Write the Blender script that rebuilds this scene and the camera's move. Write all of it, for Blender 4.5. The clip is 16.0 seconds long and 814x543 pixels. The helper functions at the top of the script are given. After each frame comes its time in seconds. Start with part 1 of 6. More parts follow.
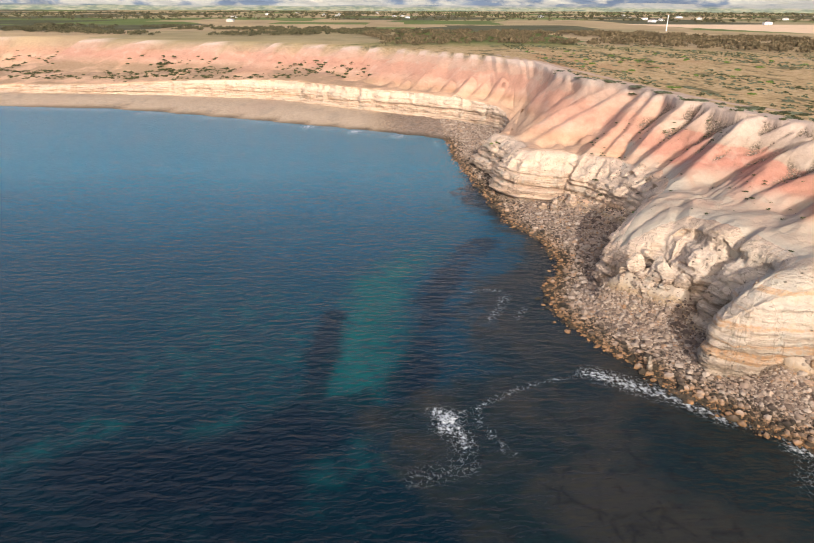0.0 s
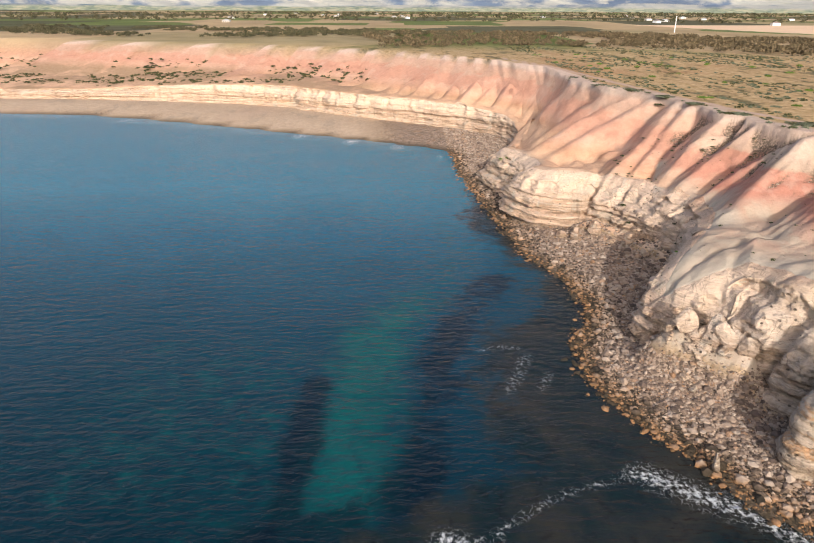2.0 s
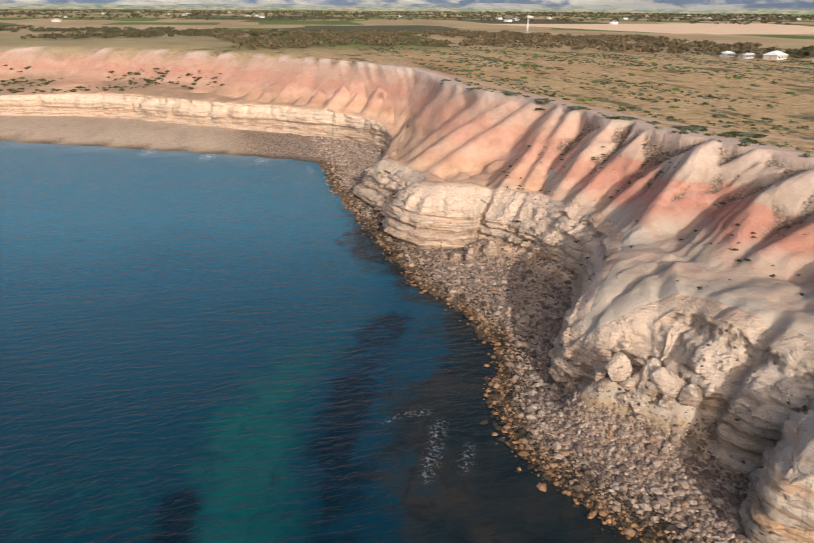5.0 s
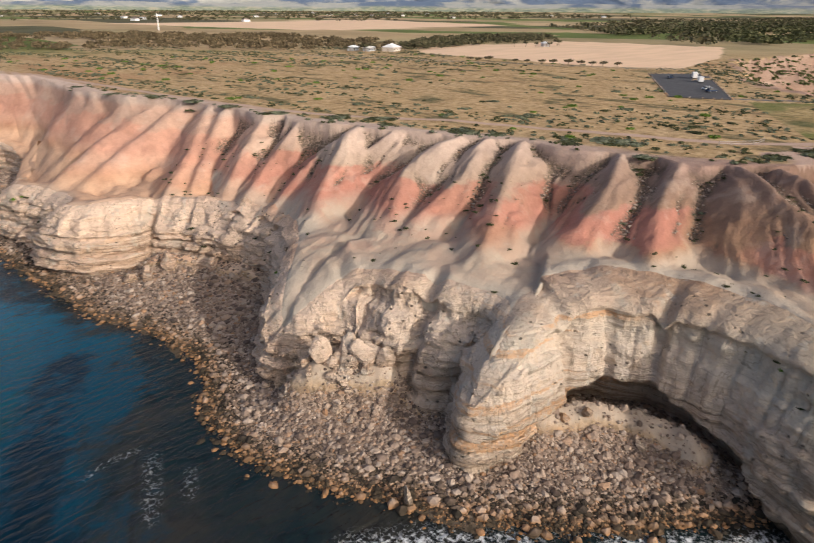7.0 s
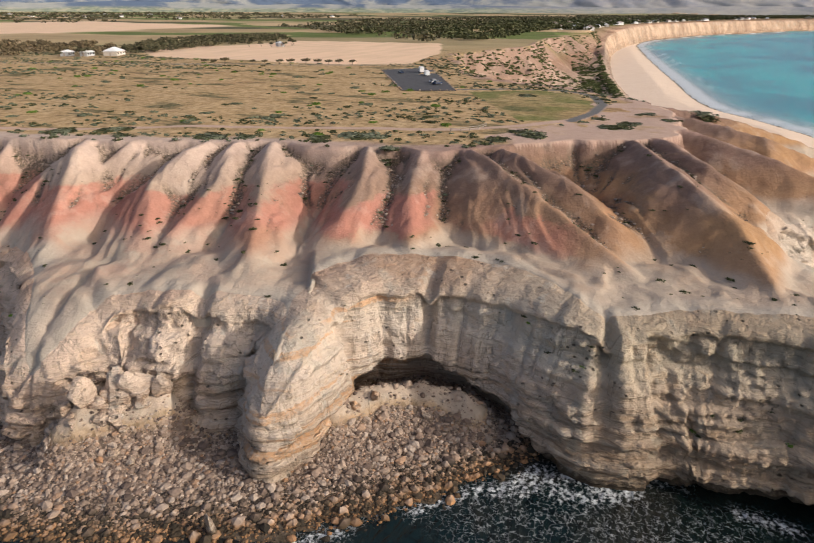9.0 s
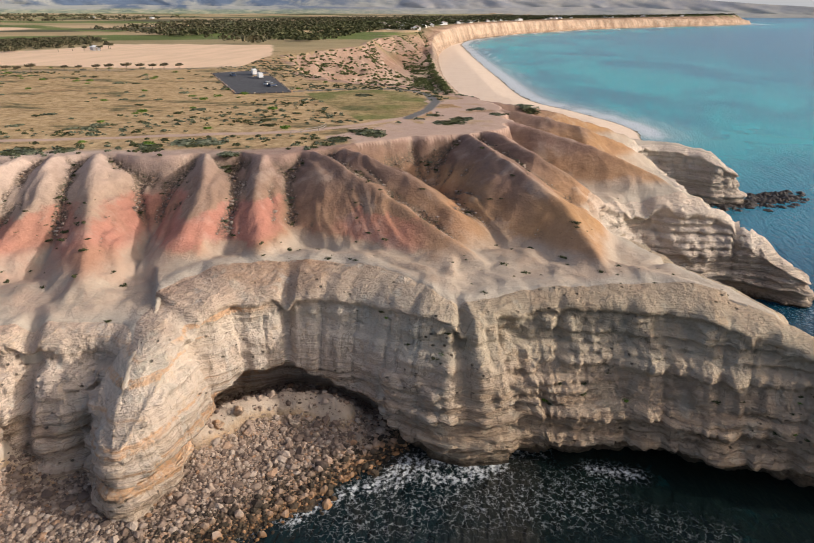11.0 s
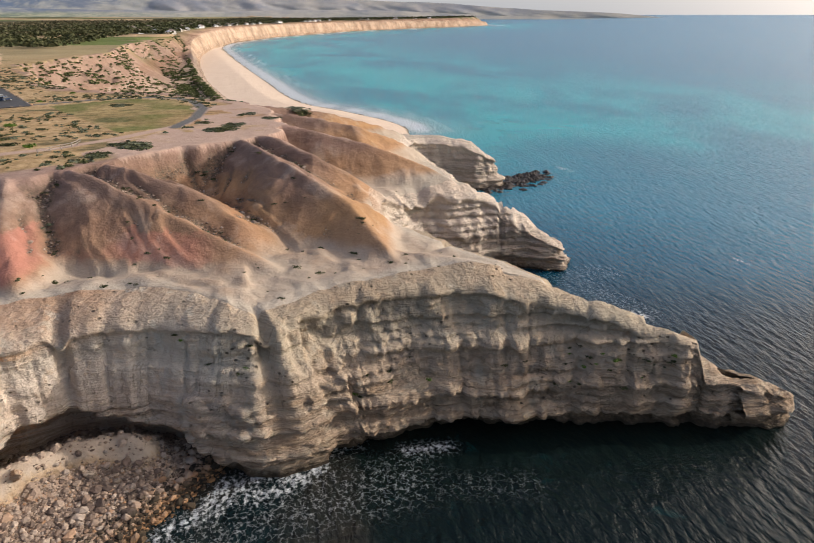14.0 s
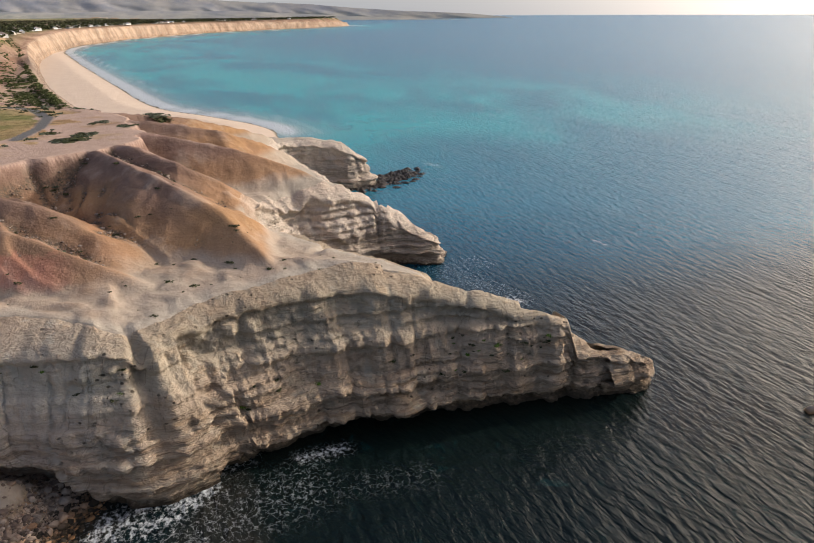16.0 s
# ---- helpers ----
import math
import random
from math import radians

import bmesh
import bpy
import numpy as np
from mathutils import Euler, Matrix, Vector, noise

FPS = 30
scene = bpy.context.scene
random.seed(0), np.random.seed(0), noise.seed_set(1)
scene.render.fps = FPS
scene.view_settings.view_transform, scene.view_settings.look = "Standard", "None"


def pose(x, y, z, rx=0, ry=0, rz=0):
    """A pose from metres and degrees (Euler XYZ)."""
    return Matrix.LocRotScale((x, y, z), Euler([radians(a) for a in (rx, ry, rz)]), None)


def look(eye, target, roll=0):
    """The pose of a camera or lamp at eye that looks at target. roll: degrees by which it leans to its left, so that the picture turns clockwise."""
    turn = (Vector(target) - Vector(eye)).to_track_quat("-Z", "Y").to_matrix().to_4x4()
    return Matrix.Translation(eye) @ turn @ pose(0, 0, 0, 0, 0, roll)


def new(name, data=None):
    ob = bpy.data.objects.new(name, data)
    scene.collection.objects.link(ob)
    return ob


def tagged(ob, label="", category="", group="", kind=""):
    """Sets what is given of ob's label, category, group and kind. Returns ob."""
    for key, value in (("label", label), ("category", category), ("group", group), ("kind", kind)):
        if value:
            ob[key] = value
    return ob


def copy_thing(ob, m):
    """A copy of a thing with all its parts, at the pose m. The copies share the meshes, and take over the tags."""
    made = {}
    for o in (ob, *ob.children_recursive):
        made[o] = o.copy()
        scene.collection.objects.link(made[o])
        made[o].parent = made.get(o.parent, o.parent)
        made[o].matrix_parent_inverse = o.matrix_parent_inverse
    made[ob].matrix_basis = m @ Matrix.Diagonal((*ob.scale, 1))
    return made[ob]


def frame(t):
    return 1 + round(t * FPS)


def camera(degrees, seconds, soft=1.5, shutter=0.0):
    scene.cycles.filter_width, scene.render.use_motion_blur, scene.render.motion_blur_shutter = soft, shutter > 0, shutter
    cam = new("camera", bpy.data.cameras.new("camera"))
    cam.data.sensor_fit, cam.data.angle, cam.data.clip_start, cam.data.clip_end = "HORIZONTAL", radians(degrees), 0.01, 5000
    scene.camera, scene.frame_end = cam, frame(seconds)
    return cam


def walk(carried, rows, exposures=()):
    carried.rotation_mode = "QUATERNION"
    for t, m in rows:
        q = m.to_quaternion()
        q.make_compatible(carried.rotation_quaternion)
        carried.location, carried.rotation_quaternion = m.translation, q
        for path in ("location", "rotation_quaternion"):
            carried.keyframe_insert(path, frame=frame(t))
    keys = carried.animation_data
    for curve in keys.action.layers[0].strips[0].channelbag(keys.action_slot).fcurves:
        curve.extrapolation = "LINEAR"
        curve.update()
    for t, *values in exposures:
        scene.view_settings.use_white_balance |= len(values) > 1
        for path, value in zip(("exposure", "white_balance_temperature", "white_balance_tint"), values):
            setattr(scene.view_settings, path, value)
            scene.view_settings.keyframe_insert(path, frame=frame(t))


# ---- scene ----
cam = camera(66.0, 16.0, soft=1.1, shutter=0.3)
EYE = 66.5
# seconds, metres ahead, yaw, pitch, roll
ROWS = [
    (0.0, 0.56, 0.02, -22.82, -0.25),
    (0.5, 7.82, 0.03, -22.82, -0.24),
    (1.0, 15.13, 0.02, -22.81, -0.24),
    (1.5, 22.43, 0.03, -22.80, -0.24),
    (2.0, 29.68, 0.02, -22.79, -0.26),
    (2.5, 36.71, 0.02, -22.76, -0.29),
    (3.0, 43.53, -0.02, -22.76, -0.34),
    (3.2, 45.90, -0.03, -22.75, -0.38),
    (4.0, 52.30, -2.40, -22.77, -0.39),
    (4.6, 55.20, -7.50, -22.80, -0.40),
    (5.3, 55.97, -16.63, -22.83, -0.42),
    (5.5, 55.97, -20.08, -22.85, -0.44),
    (6.0, 55.97, -28.24, -22.81, -0.42),
    (6.5, 55.97, -35.91, -22.79, -0.38),
    (7.0, 55.97, -42.61, -22.78, -0.32),
    (7.5, 55.97, -48.55, -22.76, -0.26),
    (8.0, 55.97, -54.31, -22.74, -0.24),
    (8.5, 55.97, -60.03, -22.71, -0.24),
    (9.0, 55.97, -65.07, -22.68, -0.20),
    (9.5, 55.97, -68.92, -22.65, -0.16),
    (12.0, 55.97, -86.11, -22.49, -0.12),
    (12.5, 55.97, -89.24, -22.43, -0.10),
    (13.0, 55.97, -92.13, -22.42, -0.07),
    (13.5, 55.97, -95.55, -22.37, -0.05),
    (14.0, 55.97, -99.58, -22.35, -0.01),
    (14.5, 55.97, -103.50, -22.33, 0.04),
    (15.0, 55.97, -106.99, -22.32, 0.08),
    (15.5, 55.97, -109.79, -22.32, 0.11),
    (16.0, 55.97, -111.32, -22.31, 0.13),
]
EXPOSURE = [(0, 0.34), (3, 0.22), (6.5, -0.02), (9.5, -0.02), (13, 0.10), (14.5, 0.04), (16, -0.06)]
walk(cam, [(t, pose(0, y, EYE, 0, 0, yaw) @ pose(0, 0, 0, 90 + pitch, 0, 0) @ pose(0, 0, 0, 0, 0, -roll)) for t, y, yaw, pitch, roll in ROWS], EXPOSURE)

import functools

# ---- light ----
SUN_TO = Vector((0.05, -0.998, 0.0)).normalized()
SUN_EL = radians(20)
world = bpy.data.worlds.new("world")
scene.world = world
world.use_nodes = True
wn = world.node_tree
sky = wn.nodes.new("ShaderNodeTexSky")
sky.sky_type = "NISHITA"
sky.sun_disc = False
sky.sun_elevation = SUN_EL
sky.sun_rotation = math.atan2(SUN_TO.x, SUN_TO.y)
sky.dust_density = 1.0
sky.air_density = 1.0
sky.ozone_density = 3.0
sky.altitude = 20
wn.nodes["Background"].inputs["Strength"].default_value = 0.15
soft = wn.nodes.new("ShaderNodeHueSaturation")
soft.inputs["Saturation"].default_value = 0.72
wn.links.new(sky.outputs[0], soft.inputs["Color"])
cool = wn.nodes.new("ShaderNodeMix")
cool.data_type = "RGBA"
cool.blend_type = "MULTIPLY"
cool.inputs[0].default_value = 1.0
cool.inputs[7].default_value = (1.0, 0.98, 1.05, 1)
wn.links.new(soft.outputs[0], cool.inputs[6])
# thin bright haze that thickens towards the horizon and warms on the sun's side
way = wn.nodes.new("ShaderNodeTexCoord")
up_part = wn.nodes.new("ShaderNodeSeparateXYZ")
wn.links.new(way.outputs["Generated"], up_part.inputs[0])


def sky_math(op, a, b):
    n = wn.nodes.new("ShaderNodeMath")
    n.operation = op
    for k, v in enumerate((a, b)):
        if isinstance(v, bpy.types.NodeSocket):
            wn.links.new(v, n.inputs[k])
        else:
            n.inputs[k].default_value = v
    return n.outputs[0]


thick = sky_math("MULTIPLY", sky_math("POWER", sky_math("SUBTRACT", 1.0, sky_math("ABSOLUTE", up_part.outputs[2], 0.0)), 5.0), 0.8)
toward = wn.nodes.new("ShaderNodeVectorMath")
toward.operation = "DOT_PRODUCT"
wn.links.new(way.outputs["Generated"], toward.inputs[0])
toward.inputs[1].default_value = (SUN_TO.x * math.cos(SUN_EL), SUN_TO.y * math.cos(SUN_EL), math.sin(SUN_EL))
glow = sky_math("POWER", sky_math("MAXIMUM", toward.outputs["Value"], 0.0), 5.0)
haze = wn.nodes.new("ShaderNodeMix")
haze.data_type = "RGBA"
wn.links.new(glow, haze.inputs[0])
haze.inputs[6].default_value = (3.3, 3.4, 3.7, 1)
haze.inputs[7].default_value = (35.0, 29.0, 23.5, 1)
veil = wn.nodes.new("ShaderNodeMix")
veil.data_type = "RGBA"
wn.links.new(sky_math("MAXIMUM", thick, sky_math("MINIMUM", sky_math("MULTIPLY", glow, 1.5), 1.0)), veil.inputs[0])
wn.links.new(cool.outputs[2], veil.inputs[6])
wn.links.new(haze.outputs[2], veil.inputs[7])
wn.links.new(veil.outputs[2], wn.nodes["Background"].inputs["Color"])
sun = new("sun", bpy.data.lights.new("sun", "SUN"))
sun.data.energy = 3.5
sun.data.angle = radians(0.6)
sun.data.color = (1.0, 0.92, 0.84)
sun_dir = Vector((SUN_TO.x * math.cos(SUN_EL), SUN_TO.y * math.cos(SUN_EL), math.sin(SUN_EL)))
sun.matrix_world = look(sun_dir * 100, (0, 0, 0))


# ---- node helpers ----
class Mat:
    def __init__(self, name, rough=0.9, spec=0.2):
        self.m = bpy.data.materials.new(name)
        self.m.use_nodes = True
        self.t = self.m.node_tree
        self.b = self.t.nodes["Principled BSDF"]
        self.b.inputs["Roughness"].default_value = rough
        self.b.inputs["Specular IOR Level"].default_value = spec
        self._pos = None

    def node(self, kind, **ins):
        n = self.t.nodes.new(kind)
        for k, v in ins.items():
            self.put(n.inputs[k.replace("_", " ")], v)
        return n

    def put(self, socket, v):
        if isinstance(v, bpy.types.NodeSocket):
            self.t.links.new(v, socket)
        elif isinstance(v, tuple) and len(v) == 3 and socket.type == "RGBA":
            socket.default_value = (*v, 1)
        else:
            socket.default_value = v

    def pos(self):
        if self._pos is None:
            self._pos = self.node("ShaderNodeNewGeometry").outputs["Position"]
        return self._pos

    def scaled(self, v, s):
        n = self.node("ShaderNodeVectorMath")
        n.operation = "MULTIPLY"
        self.put(n.inputs[0], v)
        n.inputs[1].default_value = s
        return n.outputs[0]

    def xyz(self, v=None):
        n = self.node("ShaderNodeSeparateXYZ")
        self.put(n.inputs[0], v or self.pos())
        return n.outputs

    def noise(self, scale, detail=4, rough=0.55, vec=None, stretch=None, distort=0.0):
        v = vec or self.pos()
        if stretch:
            v = self.scaled(v, stretch)
        n = self.node("ShaderNodeTexNoise")
        self.put(n.inputs["Vector"], v)
        n.inputs["Scale"].default_value = scale
        n.inputs["Detail"].default_value = detail
        n.inputs["Roughness"].default_value = rough
        n.inputs["Distortion"].default_value = distort
        return n.outputs["Fac"]

    def voro(self, scale, vec=None, out="Distance", feature="F1"):
        n = self.node("ShaderNodeTexVoronoi")
        n.feature = feature
        self.put(n.inputs["Vector"], vec or self.pos())
        n.inputs["Scale"].default_value = scale
        return n.outputs[out]

    def math(self, op, a, b=0.0, clamp=False):
        n = self.node("ShaderNodeMath")
        n.operation = op
        n.use_clamp = clamp
        self.put(n.inputs[0], a)
        self.put(n.inputs[1], b)
        return n.outputs[0]

    def ramp(self, fac, *stops, smooth=False):
        n = self.node("ShaderNodeValToRGB")
        self.put(n.inputs[0], fac)
        e = n.color_ramp.elements
        n.color_ramp.interpolation = "EASE" if smooth else "LINEAR"
        while len(e) < len(stops):
            e.new(0.5)
        for el, (p, c) in zip(e, stops):
            el.position = p
            el.color = (*c, 1) if isinstance(c, tuple) else (c, c, c, 1)
        return n.outputs[0]

    def step(self, fac, a, b):
        n = self.node("ShaderNodeMapRange")
        n.interpolation_type = "SMOOTHSTEP"
        self.put(n.inputs[0], fac)
        n.inputs[1].default_value = a
        n.inputs[2].default_value = b
        return n.outputs[0]

    def mix(self, fac, a, b, kind="MIX"):
        n = self.node("ShaderNodeMix")
        n.data_type = "RGBA"
        n.blend_type = kind
        self.put(n.inputs[0], fac)
        self.put(n.inputs[6], a)
        self.put(n.inputs[7], b)
        return n.outputs[2]

    def attr(self, name):
        n = self.node("ShaderNodeAttribute")
        n.attribute_name = name
        return n.outputs["Fac"]

    def rand(self):
        return self.node("ShaderNodeObjectInfo").outputs["Random"]

    def island(self):
        return self.node("ShaderNodeNewGeometry").outputs["Random Per Island"]

    def colour(self, c):
        self.put(self.b.inputs["Base Color"], c)
        return self

    def bump(self, h, strength=0.5, dist=0.1):
        n = self.node("ShaderNodeBump")
        n.inputs["Strength"].default_value = strength
        n.inputs["Distance"].default_value = dist
        self.put(n.inputs["Height"], h)
        self.t.links.new(n.outputs[0], self.b.inputs["Normal"])
        return n


# ---- materials ----
def rock_layers(m, wob):
    """Colours of the beds by height: pale limestone below, red and brown clay above, browner to the south."""
    x, y, z = m.xyz()
    zz = m.math("ADD", z, m.math("ADD", m.math("MULTIPLY", m.math("SUBTRACT", wob, 0.5), 9.0), m.math("MULTIPLY", m.math("SUBTRACT", m.noise(0.35, 4, 0.6), 0.5), 3.0)))
    f = m.math("DIVIDE", zz, 40.0)
    north = m.ramp(f, (0.0, (0.62, 0.47, 0.35)), (0.15, (0.72, 0.54, 0.41)), (0.30, (0.74, 0.57, 0.44)), (0.44, (0.72, 0.55, 0.425)),
                   (0.50, (0.60, 0.43, 0.315)), (0.57, (0.53, 0.32, 0.225)), (0.62, (0.45, 0.205, 0.15)), (0.745, (0.47, 0.235, 0.17)), (0.765, (0.43, 0.32, 0.24)), (0.93, (0.54, 0.41, 0.33)))
    north = m.mix(m.math("MULTIPLY", m.step(y, 260.0, 400.0), m.step(zz, 34.0, 36.5)), north, (0.66, 0.50, 0.405))
    north = m.mix(m.math("MULTIPLY", m.math("MULTIPLY", m.step(y, 185.0, 235.0), m.math("MULTIPLY", m.step(z, 17.0, 21.0), m.step(z, 36.5, 34.0))), 0.6), north, m.mix(m.noise(0.05, 5, 0.65, stretch=(1.0, 1.0, 0.35)), (0.56, 0.27, 0.175), (0.74, 0.49, 0.36)))
    south = m.ramp(f, (0.0, (0.47, 0.385, 0.30)), (0.15, (0.57, 0.475, 0.385)), (0.42, (0.61, 0.52, 0.43)), (0.50, (0.60, 0.52, 0.425)), (0.60, (0.50, 0.375, 0.28)),
                   (0.66, (0.39, 0.24, 0.145)), (0.74, (0.315, 0.19, 0.122)), (0.82, (0.262, 0.166, 0.118)), (0.90, (0.245, 0.158, 0.12)), (0.95, (0.39, 0.26, 0.205)))
    stain = m.noise(0.028, 4, 0.55, stretch=(1.0, 1.0, 0.4))
    red = m.math("MULTIPLY", m.step(stain, 0.40, 0.50), m.math("MULTIPLY", m.step(zz, 25.5, 26.5), m.step(zz, 31.2, 30.4)))
    south = m.mix(m.math("MULTIPLY", m.math("MULTIPLY", red, 0.85), m.math("MULTIPLY", m.step(x, 150.0, 128.0), m.step(y, 62.0, 80.0))), south, (0.46, 0.20, 0.15))
    ochre = m.math("MULTIPLY", m.math("MULTIPLY", m.step(x, 100.0, 125.0), m.step(y, 100.0, 70.0)), m.math("MULTIPLY", m.step(zz, 25.0, 27.5), m.step(zz, 35.0, 30.0)))
    south = m.mix(m.math("MULTIPLY", ochre, m.math("ADD", 0.25, m.math("MULTIPLY", m.step(stain, 0.40, 0.58), 0.5))), south, (0.46, 0.265, 0.12))
    pink = m.math("MULTIPLY", m.step(m.noise(0.02, 3, 0.5), 0.52, 0.60), m.math("MULTIPLY", m.step(x, 165.0, 195.0), m.step(zz, 27.0, 30.0)))
    south = m.mix(m.math("MULTIPLY", pink, 0.7), south, (0.40, 0.215, 0.165))
    far = m.mix(m.step(m.noise(0.035, 5, 0.7, stretch=(1.0, 1.0, 0.3)), 0.36, 0.62), (0.30, 0.20, 0.135), (0.58, 0.42, 0.30))
    dune = m.mix(m.noise(0.035, 6, 0.65), (0.21, 0.145, 0.11), (0.42, 0.315, 0.24))
    south = m.mix(m.step(x, 275.0, 310.0), south, dune)
    south = m.mix(m.step(x, 860.0, 980.0), south, far)
    return m.mix(m.math("MAXIMUM", m.step(y, 165.0, 95.0), m.step(x, 150.0, 230.0)), north, south), x, y, z


def cliff_mat():
    m = Mat("cliff_rock", 0.92, 0.12)
    wob = m.noise(0.05, 3)
    c, x, y, z = rock_layers(m, wob)
    warp = m.noise(0.14, 4, 0.55)
    wz = m.node("ShaderNodeCombineXYZ")
    m.put(wz.inputs[0], m.math("MULTIPLY", x, 0.05))
    m.put(wz.inputs[1], m.math("MULTIPLY", y, 0.05))
    m.put(wz.inputs[2], m.math("ADD", z, m.math("MULTIPLY", warp, 0.9)))
    beds = m.noise(0.55, 5, 0.65, vec=wz.outputs[0])
    thin = m.noise(3.6, 4, 0.7, vec=wz.outputs[0])
    grain = m.noise(1.1, 9, 0.70)
    blot = m.noise(0.11, 6, 0.62, distort=0.6)
    mott = m.noise(0.32, 6, 0.66, distort=0.4)
    # beds show most in the lower half of the wall
    low = m.step(m.math("ADD", z, m.math("MULTIPLY", warp, 5.0)), 17.5, 10.5)
    c = m.mix(m.math("ADD", 0.35, m.math("MULTIPLY", low, 0.5)), c, m.ramp(beds, (0.30, (0.62, 0.54, 0.47)), (0.42, (0.92, 0.88, 0.84)), (0.55, (1.0, 0.99, 0.97)), (0.68, (0.86, 0.76, 0.64))), "MULTIPLY")
    c = m.mix(m.math("MULTIPLY", m.math("MULTIPLY", m.step(thin, 0.44, 0.36), m.step(grain, 0.34, 0.55)), m.math("ADD", 0.3, m.math("MULTIPLY", low, 0.6))), c, m.mix(0.5, c, (0.14, 0.11, 0.085)))
    c = m.mix(0.5, c, m.ramp(grain, (0.30, (0.50, 0.48, 0.46)), (0.48, (0.90, 0.89, 0.88)), (0.62, (1.0, 1.0, 1.0))), "MULTIPLY")
    # grey-green tone above on the headland, pinkish and buff blotches below
    grey_top = m.math("MULTIPLY", m.step(m.math("ADD", z, m.math("MULTIPLY", m.math("SUBTRACT", blot, 0.5), 12.0)), 13.5, 17.0), m.math("MULTIPLY", m.step(y, 98.0, 72.0), m.step(x, 145.0, 125.0)))
    c = m.mix(m.math("MULTIPLY", grey_top, 0.5), c, m.mix(mott, (0.36, 0.345, 0.28), (0.58, 0.545, 0.45)))
    c = m.mix(m.math("MULTIPLY", m.step(mott, 0.56, 0.68), 0.5), c, m.mix(beds, (0.52, 0.37, 0.24), (0.66, 0.52, 0.37)))
    c = m.mix(m.math("MULTIPLY", m.step(blot, 0.45, 0.34), 0.5), c, m.mix(grain, (0.32, 0.30, 0.245), (0.53, 0.49, 0.41)))
    c = m.mix(m.math("MULTIPLY", m.step(blot, 0.56, 0.68), 0.4), c, (0.66, 0.51, 0.38))
    lines = m.noise(1.7, 3, 0.6, vec=wz.outputs[0])
    c = m.mix(m.math("MULTIPLY", m.step(lines, 0.48, 0.41), m.math("MULTIPLY", low, 0.5)), c, m.mix(1.0, c, (0.50, 0.44, 0.38), "MULTIPLY"))
    c = m.mix(m.math("MULTIPLY", m.step(lines, 0.56, 0.64), m.math("MULTIPLY", low, 0.4)), c, (0.66, 0.58, 0.48))
    run = m.noise(0.30, 4, 0.6, stretch=(1.0, 1.0, 0.10), distort=0.4)
    c = m.mix(m.math("MULTIPLY", m.step(run, 0.58, 0.70), 0.30), c, (0.46, 0.33, 0.23))
    c = m.mix(m.math("MULTIPLY", m.step(run, 0.42, 0.32), 0.40), c, (0.50, 0.49, 0.43))
    rust = m.math("MULTIPLY", m.step(m.noise(0.5, 3, 0.5, vec=wz.outputs[0]), 0.57, 0.64), m.math("MULTIPLY", m.step(y, 122.0, 108.0), m.step(y, 93.0, 101.0)))
    c = m.mix(m.math("MULTIPLY", rust, m.step(grain, 0.35, 0.55)), c, m.mix(0.6, c, (0.56, 0.29, 0.12)))
    joint = m.noise(0.16, 3, 0.6, stretch=(1.0, 1.0, 0.16), distort=0.6)
    joint = m.math("ABSOLUTE", m.math("SUBTRACT", joint, 0.5))
    c = m.mix(m.math("MULTIPLY", m.step(joint, 0.014, 0.002), m.math("MULTIPLY", m.step(grain, 0.42, 0.56), 0.5)), c, (0.16, 0.13, 0.10))
    # the dark inside of small holes is painted on; bump adds a dent
    painted_holes = m.math("MULTIPLY", m.step(m.voro(0.55, vec=m.scaled(m.pos(), (1.0, 1.0, 1.6))), 0.20, 0.10), m.step(m.noise(0.10, 3, 0.5), 0.50, 0.60))
    c = m.mix(m.math("MULTIPLY", painted_holes, 0.8), c, (0.12, 0.10, 0.08))
    c = m.mix(m.math("MULTIPLY", m.math("MULTIPLY", m.step(x, 140.0, 152.0), m.step(x, 320.0, 280.0)), m.math("ADD", 0.25, m.math("MULTIPLY", beds, 0.4))), c, (0.63, 0.53, 0.43))
    c = m.mix(m.math("MULTIPLY", m.step(y, 78.0, 58.0), m.step(x, 145.0, 130.0)), c, m.mix(1.0, c, (0.84, 0.785, 0.71), "MULTIPLY"))
    wet = m.step(m.math("ADD", z, m.math("MULTIPLY", grain, 2.0)), 2.6, 1.2)
    c = m.mix(wet, c, (0.075, 0.058, 0.04))
    m.colour(c)
    h = m.math("ADD", m.math("MULTIPLY", m.math("MULTIPLY", m.math("ADD", thin, m.math("MULTIPLY", lines, 1.5)), 0.9), m.math("ADD", 0.5, low)), m.math("ADD", m.math("MULTIPLY", grain, 0.7), m.math("ADD", m.math("MULTIPLY", mott, 1.6), m.math("MULTIPLY", painted_holes, -1.2))))
    m.bump(h, 1.0, 0.7)
    return m.m


